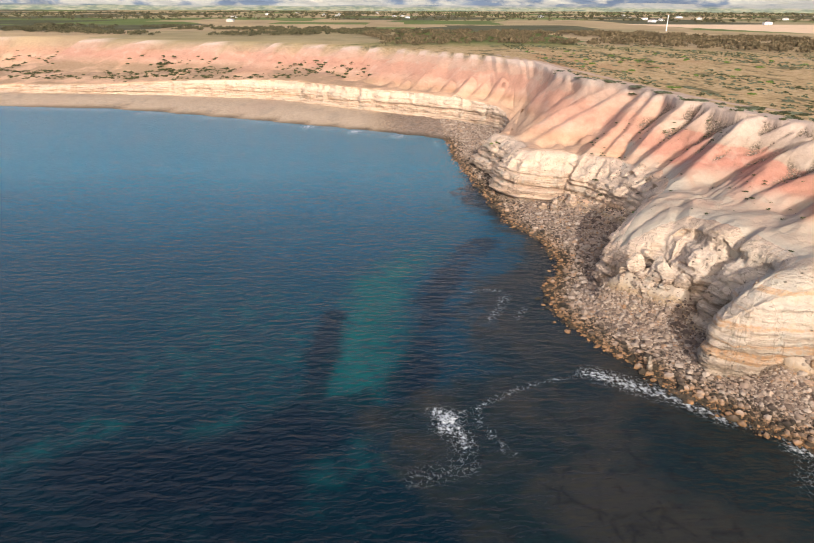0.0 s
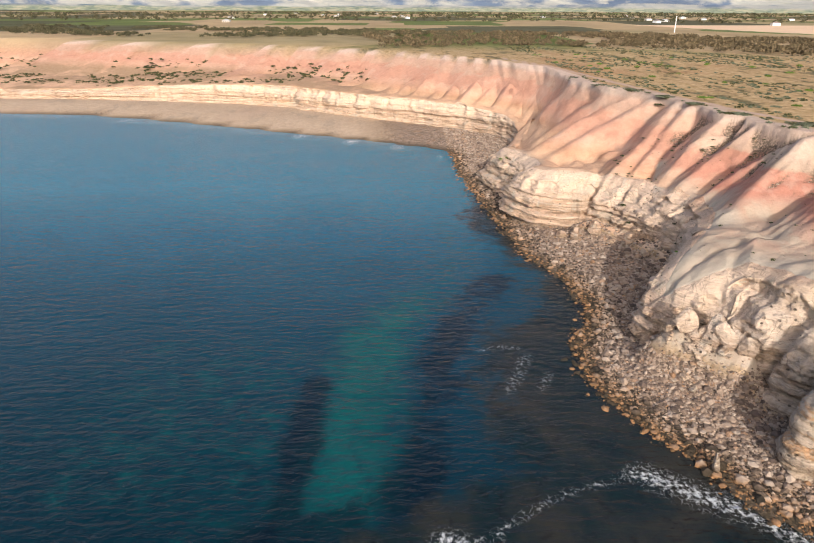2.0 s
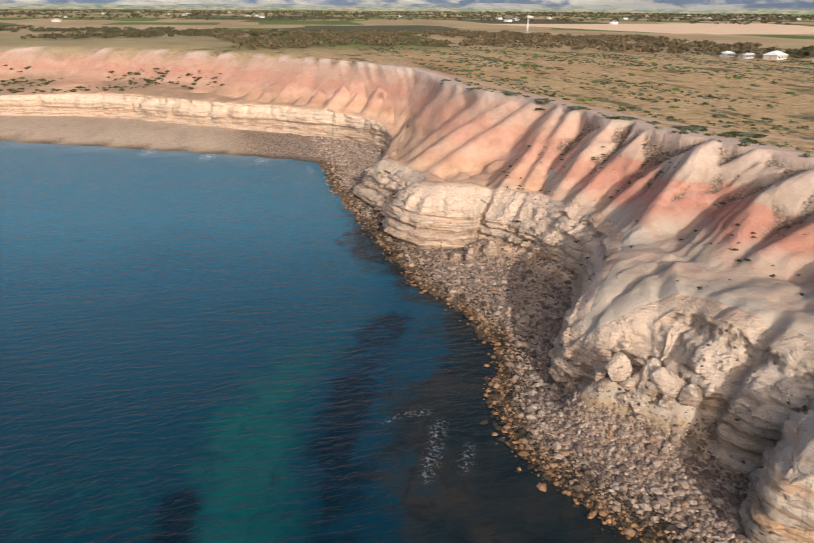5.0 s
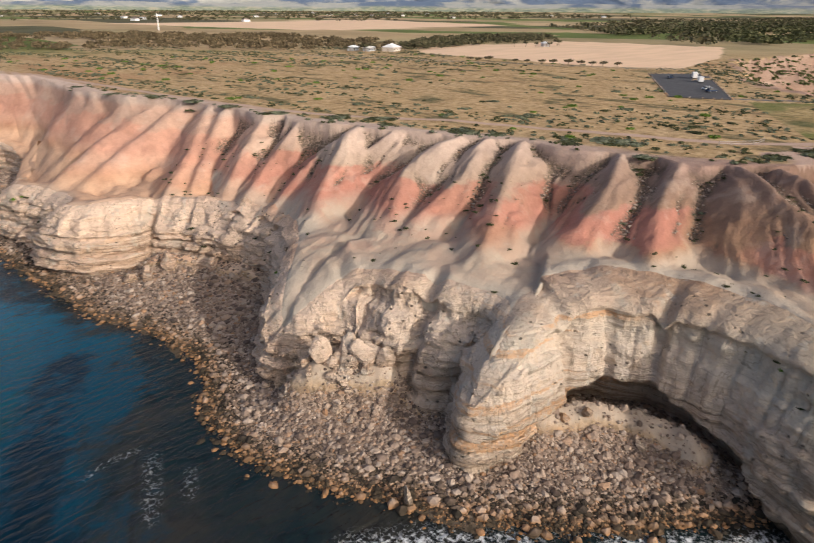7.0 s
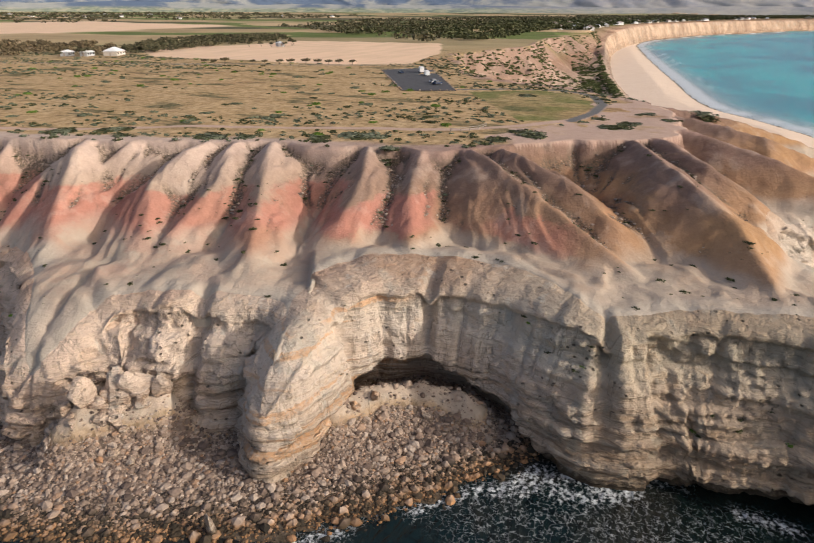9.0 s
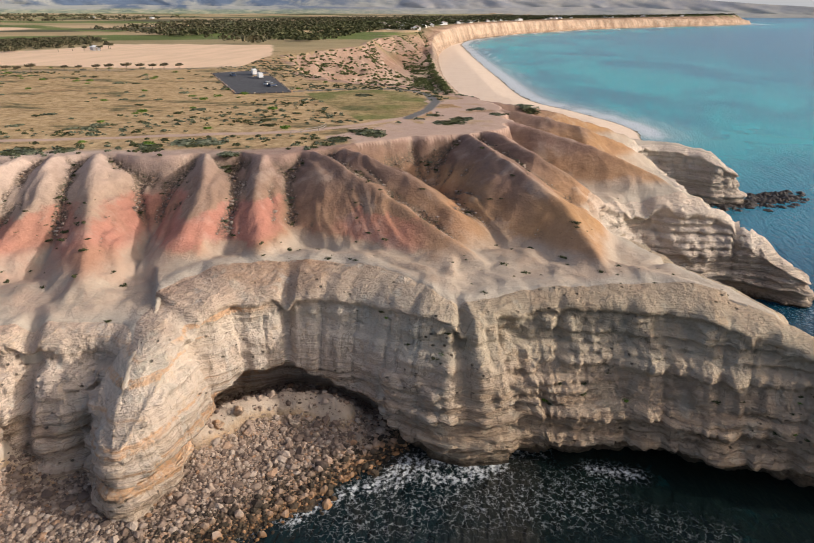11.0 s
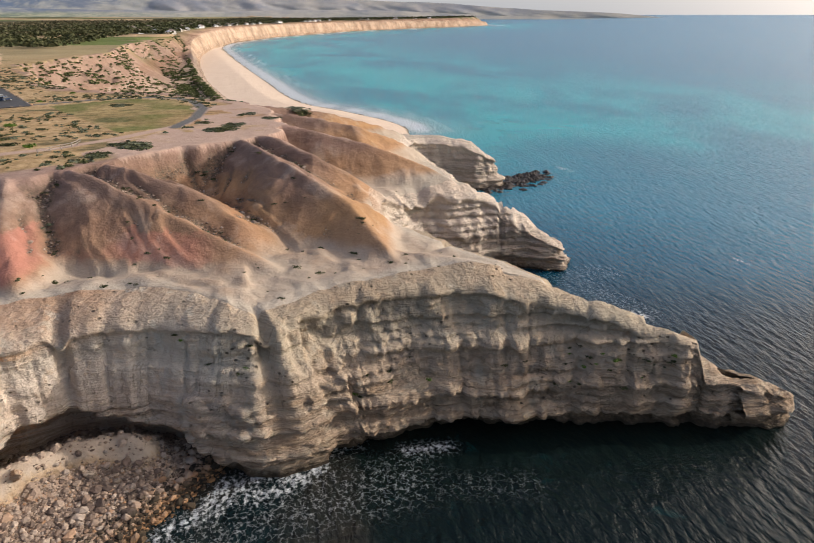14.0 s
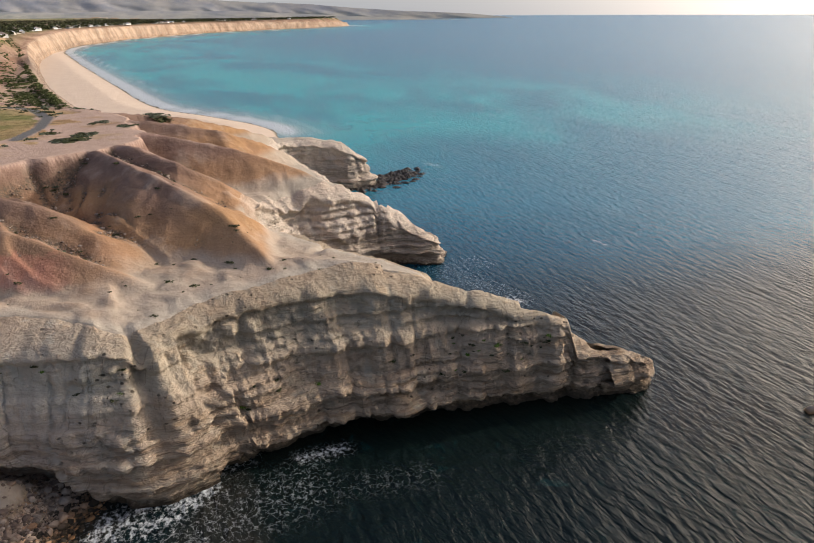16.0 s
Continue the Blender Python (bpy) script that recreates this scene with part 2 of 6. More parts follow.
def ground_mat():
    m = Mat("coastal_ground", 0.95, 0.1)
    wob = m.noise(0.06, 4)
    clay, x, y, z = rock_layers(m, wob)
    rill = m.noise(0.5, 5, 0.6)
    clay = m.mix(0.32, clay, m.ramp(rill, (0.3, 0.55), (0.62, 1.0)), "MULTIPLY")
    clay = m.mix(0.28, clay, m.ramp(m.noise(2.4, 8, 0.75), (0.3, 0.5), (0.6, 1.0)), "MULTIPLY")
    mott = m.noise(0.11, 5, 0.6, stretch=(1.0, 1.0, 0.5), distort=0.3)
    clay = m.mix(m.math("MULTIPLY", m.step(mott, 0.53, 0.66), 0.38), clay, m.mix(0.5, clay, (0.66, 0.55, 0.44)))
    clay = m.mix(m.math("MULTIPLY", m.step(mott, 0.45, 0.34), 0.40), clay, m.mix(1.0, clay, (0.66, 0.60, 0.58), "MULTIPLY"))
    talus = m.mix(m.noise(0.35, 6, 0.68), (0.325, 0.262, 0.20), (0.50, 0.415, 0.325))
    clay = m.mix(m.math("MULTIPLY", m.math("ADD", 0.55, m.math("MULTIPLY", m.step(m.noise(0.10, 6, 0.7, distort=0.4), 0.42, 0.60), 0.4)), m.math("MULTIPLY", m.step(z, 27.0, 24.5), m.step(y, 190.0, 165.0))), clay, talus)
    clay = m.mix(m.math("MULTIPLY", m.step(y, 180.0, 220.0), m.step(z, 23.0, 18.0)), clay, m.mix(1.0, clay, (0.86, 0.72, 0.62), "MULTIPLY"))
    clay = m.mix(m.math("MULTIPLY", m.math("MULTIPLY", m.step(y, 300.0, 380.0), m.step(x, 60.0, -60.0)), m.math("MULTIPLY", m.step(z, 26.0, 18.0), m.step(m.noise(0.03, 5, 0.6), 0.40, 0.56))), clay, m.mix(rill, (0.26, 0.17, 0.10), (0.44, 0.30, 0.20)))
    clay = m.mix(m.step(x, 250.0, 320.0), clay, m.mix(1.0, clay, (1.02, 0.95, 0.92), "MULTIPLY"))
    rockc = m.mix(m.noise(1.1, 9, 0.70), (0.31, 0.265, 0.21), (0.56, 0.49, 0.40))
    clay = m.mix(m.math("MULTIPLY", m.attr("lip"), 0.85), clay, rockc)
    nrm = m.node("ShaderNodeNewGeometry").outputs["Normal"]
    steep = m.step(m.xyz(nrm)[2], 0.72, 0.50)
    clay = m.mix(m.math("MULTIPLY", steep, m.math("MULTIPLY", m.step(z, 24.5, 22.5), m.step(y, 260.0, 230.0))), clay, rockc)
    # dark brown patches painted where the gully mask finds the ground hollow
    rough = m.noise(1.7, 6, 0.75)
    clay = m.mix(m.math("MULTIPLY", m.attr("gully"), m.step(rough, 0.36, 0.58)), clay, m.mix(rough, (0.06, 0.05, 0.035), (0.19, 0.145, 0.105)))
    g1 = m.noise(0.035, 5, 0.6)
    g2 = m.noise(0.35, 6, 0.7)
    dry = m.ramp(g2, (0.3, (0.24, 0.165, 0.085)), (0.5, (0.48, 0.34, 0.185)), (0.7, (0.66, 0.49, 0.29)))
    heath = m.ramp(g2, (0.3, (0.05, 0.055, 0.025)), (0.55, (0.13, 0.12, 0.06)), (0.75, (0.26, 0.21, 0.12)))
    streak = m.noise(0.10, 5, 0.65, stretch=(1.0, 0.35, 1.0))
    dry = m.mix(0.6, dry, m.ramp(streak, (0.30, (0.50, 0.46, 0.36)), (0.50, (0.92, 0.88, 0.80)), (0.62, (1.0, 1.0, 1.0))), "MULTIPLY")
    grass = m.mix(m.math("MULTIPLY", m.step(streak, 0.455, 0.37), 0.8), dry, heath)
    grass = m.mix(m.math("MULTIPLY", m.step(m.noise(0.016, 4, 0.55, stretch=(1.0, 0.5, 1.0)), 0.54, 0.66), 0.6), grass, m.mix(g2, (0.30, 0.15, 0.075), (0.52, 0.30, 0.16)))
    grass = m.mix(m.step(g1, 0.60, 0.72), grass, heath)
    grass = m.mix(0.5, grass, m.ramp(m.noise(1.1, 6, 0.75), (0.32, (0.42, 0.40, 0.34)), (0.50, (0.9, 0.88, 0.85)), (0.65, (1.0, 1.0, 1.0))), "MULTIPLY")
    grass = m.mix(m.attr("green"), grass, m.ramp(g2, (0.3, (0.09, 0.11, 0.03)), (0.7, (0.24, 0.22, 0.08))))
    # distant paddocks
    cell = m.node("ShaderNodeTexVoronoi")
    cell.distance = "CHEBYCHEV"
    m.put(cell.inputs["Vector"], m.scaled(m.pos(), (0.0045, 0.0030, 0)))
    cell.inputs["Scale"].default_value = 1.0
    sep = m.node("ShaderNodeSeparateColor")
    m.put(sep.inputs[0], cell.outputs["Color"])
    pad = m.ramp(sep.outputs[0], (0.0, (0.50, 0.36, 0.21)), (0.3, (0.42, 0.31, 0.17)), (0.34, (0.14, 0.17, 0.05)), (0.55, (0.16, 0.20, 0.06)), (0.6, (0.10, 0.10, 0.05)), (0.8, (0.12, 0.11, 0.06)), (0.85, (0.38, 0.30, 0.16)))
    pad = m.mix(0.5, pad, m.ramp(m.noise(0.012, 6, 0.65), (0.35, 0.4), (0.6, 1.0)), "MULTIPLY")
    c = m.mix(m.attr("farm"), grass, pad)
    c = m.mix(m.attr("stubble"), c, m.mix(0.3, (0.76, 0.54, 0.36), m.ramp(m.noise(1.0, 4, stretch=(0.02, 0.09, 0)), (0.35, 0.6), (0.6, 1.0)), "MULTIPLY"))
    c = m.mix(m.attr("clay"), c, clay)
    c = m.mix(m.attr("track"), c, m.mix(g2, (0.38, 0.26, 0.195), (0.56, 0.41, 0.325)))
    c = m.mix(m.attr("path"), c, (0.15, 0.145, 0.14))
    c = m.mix(m.attr("sand"), c, m.mix(m.noise(0.08, 4), (0.64, 0.49, 0.37), (0.74, 0.60, 0.47)))
    peb = m.voro(1.6, out="Color")
    psep = m.node("ShaderNodeSeparateColor")
    m.put(psep.inputs[0], peb)
    peb = m.ramp(psep.outputs[0], (0.0, (0.09, 0.07, 0.055)), (0.4, (0.25, 0.185, 0.14)), (0.8, (0.38, 0.295, 0.23)), (1.0, (0.30, 0.17, 0.095)))
    peb = m.mix(m.step(z, 1.0, -0.3), peb, (0.07, 0.055, 0.035))
    c = m.mix(m.attr("shingle"), c, peb)
    m.colour(c)
    m.bump(m.math("ADD", m.math("MULTIPLY", m.noise(2.2, 8, 0.7), 0.8), m.math("MULTIPLY", rill, 1.5)), 0.7, 0.34)
    return m.m


def water_mat():
    m = Mat("sea_water", 0.2, 0.55)
    m.b.inputs["IOR"].default_value = 1.33
    x, y, z = m.xyz()
    big = m.noise(0.012, 4, 0.6, distort=0.4)
    patch = m.noise(0.045, 6, 0.62, distort=0.5)
    weed = m.noise(0.20, 6, 0.68, distort=0.6)
    f = m.math("ADD", m.attr("bay"), m.math("MULTIPLY", m.math("SUBTRACT", big, 0.5), 0.25))
    c = m.ramp(f, (0.0, (0.0001, 0.008, 0.014)), (0.18, (0.0002, 0.018, 0.030)), (0.45, (0.0005, 0.037, 0.066)), (0.68, (0.003, 0.080, 0.138)), (0.92, (0.014, 0.145, 0.220)))
    # murky water, with the headland's shade and dark reflection painted into its colour
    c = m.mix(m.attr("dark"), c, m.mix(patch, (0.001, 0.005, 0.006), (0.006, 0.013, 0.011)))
    teal = m.step(m.math("ADD", m.attr("teal"), m.math("MULTIPLY", m.math("SUBTRACT", weed, 0.5), 1.9)), 0.10, 1.15)
    c = m.mix(teal, c, m.mix(patch, (0.001, 0.042, 0.049), (0.002, 0.092, 0.090)))
    reef = m.step(m.math("ADD", m.attr("reef"), m.math("ADD", m.math("MULTIPLY", m.math("SUBTRACT", weed, 0.5), 1.6), m.math("MULTIPLY", m.math("SUBTRACT", patch, 0.5), 1.6))), 0.30, 0.85)
    c = m.mix(m.math("MULTIPLY", reef, 0.8), c, (0.0004, 0.005, 0.012))
    shore = m.math("ADD", m.attr("shore"), m.math("MULTIPLY", m.math("SUBTRACT", weed, 0.5), 1.2))
    slabs = m.voro(0.22, vec=m.scaled(m.pos(), (1.0, 0.7, 1.0)), feature="DISTANCE_TO_EDGE")
    slabs = m.math("ADD", slabs, m.math("MULTIPLY", m.math("SUBTRACT", weed, 0.5), 0.35))
    brown = m.mix(m.step(patch, 0.40, 0.62), (0.005, 0.014, 0.016), (0.026, 0.025, 0.020))
    brown = m.mix(m.math("MULTIPLY", m.step(slabs, 0.14, 0.02), m.math("MULTIPLY", m.step(weed, 0.46, 0.60), 0.6)), brown, (0.004, 0.005, 0.006))
    c = m.mix(m.step(shore, 0.35, 0.85), c, brown)
    sb = m.noise(0.004, 5, 0.6, stretch=(1, 2.2, 1), distort=0.5)
    turq = m.mix(m.step(sb, 0.40, 0.62), (0.001, 0.190, 0.245), (0.002, 0.330, 0.350))
    c = m.mix(m.attr("south"), c, turq)
    c = m.mix(m.attr("wash"), c, (0.42, 0.40, 0.38))
    wv = m.noise(1.3, 6, 0.68)
    vx = m.node("ShaderNodeVectorMath")
    vx.operation = "ADD"
    m.put(vx.inputs[0], m.pos())
    nz = m.node("ShaderNodeTexNoise")
    m.put(nz.inputs["Vector"], m.pos())
    nz.inputs["Scale"].default_value = 0.6
    nz.inputs["Detail"].default_value = 4
    m.put(vx.inputs[1], m.scaled(nz.outputs["Color"], (3.5, 3.5, 3.5)))
    web = m.voro(0.75, vec=vx.outputs[0], feature="DISTANCE_TO_EDGE")
    foam_a = m.attr("foam")
    lace = m.math("MULTIPLY", m.step(web, 0.10, 0.0), m.step(wv, 0.40, 0.62))
    foam = m.math("MAXIMUM", m.step(m.math("ADD", foam_a, m.math("MULTIPLY", m.math("SUBTRACT", wv, 0.5), 2.0)), 0.72, 1.1),
                  m.math("MULTIPLY", lace, m.math("MULTIPLY", m.step(foam_a, 0.15, 0.8), 0.55)))
    c = m.mix(foam, c, (0.58, 0.61, 0.62))
    m.colour(c)
    m.put(m.b.inputs["Specular IOR Level"], m.math("ADD", 0.34, m.math("MULTIPLY", m.attr("open"), 0.30)))
    m.put(m.b.inputs["Roughness"], m.math("ADD", 0.25, m.math("MULTIPLY", foam, 0.4)))
    turn = m.node("ShaderNodeVectorRotate")
    m.put(turn.inputs["Vector"], m.pos())
    turn.inputs["Angle"].default_value = radians(-24)
    w1 = m.noise(0.55, 3, 0.5, stretch=(0.40, 1.15, 1), distort=0.35)
    w2 = m.noise(1.0, 4, 0.6, vec=m.scaled(turn.outputs[0], (0.55, 1.1, 1)), distort=0.4)
    w3 = m.noise(0.05, 2, 0.5, stretch=(0.5, 1.2, 1))
    h = m.math("ADD", m.math("ADD", m.math("MULTIPLY", w1, 1.6), m.math("MULTIPLY", w2, 0.65)), m.math("MULTIPLY", w3, 2.0))
    m.bump(h, 1.0, 0.36)
    return m.m


CLIFF, GROUND, WATER = cliff_mat(), ground_mat(), water_mat()


# ---- terrain arithmetic ----
def hash2(ix, iy, seed):
    n = (ix.astype(np.int64) * 374761393 + iy.astype(np.int64) * 668265263 + seed * 1442695041) & 0x7FFFFFFF
    n = ((n ^ (n >> 13)) * 1274126177) & 0x7FFFFFFF
    return ((n ^ (n >> 16)) & 0xFFFF) / 65535.0


def vnoise(x, y, seed=0):
    ix, iy = np.floor(x), np.floor(y)
    fx, fy = x - ix, y - iy
    fx, fy = fx * fx * (3 - 2 * fx), fy * fy * (3 - 2 * fy)
    a, b = hash2(ix, iy, seed), hash2(ix + 1, iy, seed)
    c, d = hash2(ix, iy + 1, seed), hash2(ix + 1, iy + 1, seed)
    return (a * (1 - fx) + b * fx) * (1 - fy) + (c * (1 - fx) + d * fx) * fy


def fbm(x, y, octaves=4, seed=0, gain=0.5):
    tot, amp, norm = 0.0, 1.0, 0.0
    for o in range(octaves):
        tot = tot + amp * vnoise(x * 2 ** o + 17.3 * o, y * 2 ** o - 9.1 * o, seed + o)
        norm += amp
        amp *= gain
    return tot / norm


def sstep(a, b, x):
    t = np.clip((x - a) / (b - a), 0, 1)
    return t * t * (3 - 2 * t)


def spline(pts, step):
    """Catmull-Rom through rows of numbers, at about even steps of the plan."""
    p = np.array(pts, float)
    p = np.vstack([2 * p[0] - p[1], p, 2 * p[-1] - p[-2]])
    out = []
    for i in range(1, len(p) - 2):
        n = max(1, int(np.hypot(*(p[i + 1] - p[i])[:2]) / step))
        t = (np.arange(n) / n)[:, None]
        a, b, c, d = p[i - 1], p[i], p[i + 1], p[i + 2]
        q = 0.5 * (2 * b + (c - a) * t + (2 * a - 5 * b + 4 * c - d) * t ** 2 + (3 * b - a - 3 * c + d) * t ** 3)
        q[:, 2:] = b[2:] + (c[2:] - b[2:]) * t
        out.append(q)
    out.append(p[-2][None])
    return np.vstack(out)


def nearest(px, py, line):
    """Distance to a polyline and the place along it, in segments; halves the points until few segments are in reach."""
    a, b = line[:-1, :2], line[1:, :2]
    q = np.stack([px, py], 1)
    dist, at = np.empty(len(px)), np.empty(len(px))

    def reach(p, k):
        ab = b[k] - a[k]
        t = np.clip(((p[:, None] - a[k]) * ab).sum(2) / ((ab ** 2).sum(1) + 1e-9), 0, 1)
        return ((p[:, None] - a[k] - t[..., None] * ab) ** 2).sum(2), t

    stack = [(np.arange(len(px)), np.arange(len(a)))]
    while stack:
        i, k = stack.pop()
        p = q[i]
        lo, hi = p.min(0), p.max(0)
        radius = np.hypot(*(hi - lo)) / 2
        d = np.sqrt(reach(((lo + hi) / 2)[None], k)[0][0])
        k = k[d <= d.min() + 2 * radius + 1e-6]
        if len(i) > 400 and len(k) > 6:
            side = int(hi[1] - lo[1] > hi[0] - lo[0])
            half = p[:, side] < np.median(p[:, side])
            if half.any() and not half.all():
                stack += [(i[half], k), (i[~half], k)]
                continue
        for c in range(0, len(i), 20000):
            j = i[c:c + 20000]
            dd, t = reach(q[j], k)
            m, r = dd.argmin(1), np.arange(len(j))
            dist[j], at[j] = np.sqrt(dd[r, m]), k[m] + t[r, m]
    return dist, at


def inside(px, py, poly):
    hit = np.zeros(len(px), bool)
    x0, y0 = poly[-1][:2]
    for row in poly:
        x1, y1 = row[:2]
        if y0 != y1:
            hit ^= ((y0 > py) != (y1 > py)) & (px < (x1 - x0) * (py - y0) / (y1 - y0) + x0)
        x0, y0 = x1, y1
    return hit


# ---- plan of the coast: cliff edge as x, y, height, batter, undercut depth, undercut height ----
COAST_BAY = [(-900, 640, 6, 6, 0, 2), (-420, 545, 8, 8, 0, 2), (-321, 518, 9, 8, 0, 2), (-237, 512, 10, 8, 0, 2), (-161, 500, 15, 5, 0, 2), (-94, 480, 17, 4, 0, 2),
             (-60, 457, 17, 4, 0, 2), (-29, 432, 17, 3, 0, 2), (8, 408, 17, 3, 0, 2), (35, 388, 16, 3, 0, 2), (52, 368, 14, 4, 0, 2), (55, 345, 9, 4, 0, 2), (46, 318, 8, 5, 0, 2)]
COAST_NORTH = [(37, 290, 11, 5, 0, 2), (35, 276, 15, 5, 0, 2), (40, 262, 15.5, 6, 1, 3), (42, 248, 16, 7, 1.5, 4), (38, 236, 16.5, 6, 1, 3), (46, 227, 17, 7.5, 0.6, 3),
               (58, 224, 17.5, 8, 0, 3), (67, 213, 18, 8, 0, 3), (72, 201, 18.5, 8, 0, 3), (75, 190, 19.5, 7, 0, 3)]
COAST_NOSE = [(72, 177, 20.5, 4, 0, 3), (65, 165, 20.5, 4, 0, 3), (57, 157, 16, 2.5, 0, 3), (51.5, 151, 10, 2, 0, 3), (51, 146, 9, 2, 0, 3), (57, 143, 14, 3, 0, 3),
              (65, 140, 21, 7, 0, 3), (68, 132, 22.5, 8, 0, 3), (71, 123, 22.5, 9, 0, 3), (73, 115, 21.5, 7, 0, 3), (67, 112, 18.5, 4, 0, 3), (61, 109.5, 14, 2, 0, 3)]
COAST_COVE = [(59.5, 107, 13, 1.5, 0, 3), (64, 105, 17, 2, 0.5, 3), (72, 104, 21.5, 3, 4, 7.5), (80, 103, 23.5, 3, 7, 10.5), (86, 99, 24, 3, 8, 11.5), (89, 92, 24, 3, 8, 11.5),
              (90, 84, 24, 4, 7, 9.5), (89, 76, 24, 4, 4, 7), (87, 70, 24, 5, 2, 4)]
COAST_HEAD = [(86.5, 64, 23, 7, 0.8, 2), (89, 58, 23, 8, 1, 2), (92.5, 52, 23.5, 9, 1.5, 2.5), (93.5, 44, 24, 9, 2.5, 3), (94, 36, 24, 8, 4, 4), (94, 28, 24, 9, 5, 4.5),
              (92, 18, 22.5, 9, 5, 4), (89, 10, 20.5, 7, 4, 3.5), (86, 3, 18.5, 5.5, 4, 4), (83.5, -4, 17, 4.5, 4, 4), (82.6, -7.5, 15.5, 4, 4, 4), (82, -9, 10.5, 3, 4, 4), (80, -15, 9.5, 2, 3, 4), (79, -21, 8, 1.5, 2, 3)]
COAST_TIP = [(79.5, -24.5, 7, 1, 1.5, 2.5), (82, -24, 6.5, 2, 0, 2), (85, -17, 8, 3, 0, 2), (88, -10, 12, 4, 0, 2), (91, -4, 16, 4, 0, 2), (96, 3, 19, 4, 0, 2), (101, 11, 21, 4, 0, 2),
             (108, 18, 23, 4, 0, 2), (116, 24, 23, 4, 0, 2), (127, 31, 23.5, 5, 0, 2), (138, 37, 23.5, 6, 0, 2), (148, 37, 23, 6, 0, 2)]
COAST_SECOND = [(155, 29, 23, 6, 0.5, 3), (157, 19, 22.5, 7, 3, 4), (158, 10, 21.5, 7, 6, 5.5), (158, 3, 18, 6, 6, 6), (157, -2, 15, 4, 5, 5.5), (155, -6, 11, 3, 4, 5), (153, -10, 8.8, 2, 3, 5), (154, -14, 7, 2, 1, 4), (160, -16, 7, 2, 0, 3),
                (164, -8, 9, 3, 0, 2), (166, -2, 13, 3, 0, 2), (173, 4, 17, 3, 0, 2), (184, 8, 19.5, 4, 0, 2), (202, 11, 20.5, 4, 0, 2), (222, 14, 20.5, 4, 0, 2), (240, 15, 20, 3, 0, 2), (250, 8, 19, 2.5, 0, 2),
                (250, -2, 18.5, 2.5, 0, 2), (246.5, -12, 17, 3, 0, 2), (245.5, -19, 13, 3, 0, 2)]
COAST_SOUTH = [(250, -24, 11, 3, 0, 2), (260, -16, 14, 5, 0, 2), (272, -2, 13, 6, 0, 2), (290, 21, 9, 6, 0, 2), (340, 40, 9, 6, 0, 2), (420, 85, 6, 6, 0, 2), (541, 116, 5, 6, 0, 2), (676, 147, 6, 6, 0, 2),
               (800, 172, 13, 8, 0, 2), (915, 192, 22, 10, 0, 2), (1066, 212, 28, 12, 0, 2), (1222, 222, 31, 12, 0, 2), (1453, 226, 33, 12, 0, 2), (1719, 210, 34, 12, 0, 2), (1900, 167, 35, 12, 0, 2), (2160, 102, 35, 14, 0, 2),
               (2400, -22, 35, 14, 0, 2), (2600, -132, 33, 14, 0, 2), (2850, -376, 30, 14, 0, 2), (3050, -640, 26, 14, 0, 2), (3270, -896, 16, 14, 0, 2)]
COAST = COAST_BAY + COAST_NORTH + COAST_NOSE + COAST_COVE + COAST_HEAD + COAST_TIP + COAST_SECOND + COAST_SOUTH
LAND_END = [(3330, -850), (3420, -450), (3900, 0), (4990, 600), (4990, 4990), (-4990, 4990), (-4990, 1500), (-1800, 900)]
RIM = [(-1800, 1000), (-900, 800), (-403, 660), (-310, 640), (-182, 595), (-83, 555), (-14, 502), (23, 464), (54, 416), (73, 367), (76, 300), (87, 274), (94, 230), (102, 195), (108, 178),
       (115, 161), (122, 143), (125, 125), (130, 108), (140, 94), (155, 84), (158, 70), (175, 60), (200, 62), (222, 66), (240, 82), (262, 102), (290, 150), (320, 172)]
RIM_SOUTH = [(380, 196), (441, 224), (500, 214), (565, 202), (700, 222), (800, 218), (915, 218), (1066, 228), (1222, 242), (1453, 248), (1719, 230), (1905, 190), (2165, 126), (2410, 6), (2610, -99), (2865, -340), (3070, -608), (3275, -850)]
SHORE = [(-1800, 800), (-900, 560), (-296, 466), (-216, 456), (-133, 425), (-59, 391), (-11, 366), (20, 347), (22, 317), (23.5, 290), (27, 262), (31.5, 229), (34, 205), (41, 186), (44, 168), (40.5, 156),
         (36, 147.5), (35, 134), (39, 122), (44.5, 113), (51, 102), (57, 94), (63, 87.5), (71, 81.5), (79, 75), (86, 69.5)]
SHORE_SOUTH = [(105, 45), (130, 50), (170, 45), (210, 25), (250, 18), (330, 0), (400, -9), (467, 19), (541, 58), (721, 91), (1009, 140), (1266, 181), (1448, 206), (1662, 206), (1870, 163), (2137, 94),
               (2365, -30), (2571, -137), (2823, -373), (3026, -637), (3280, -925)]
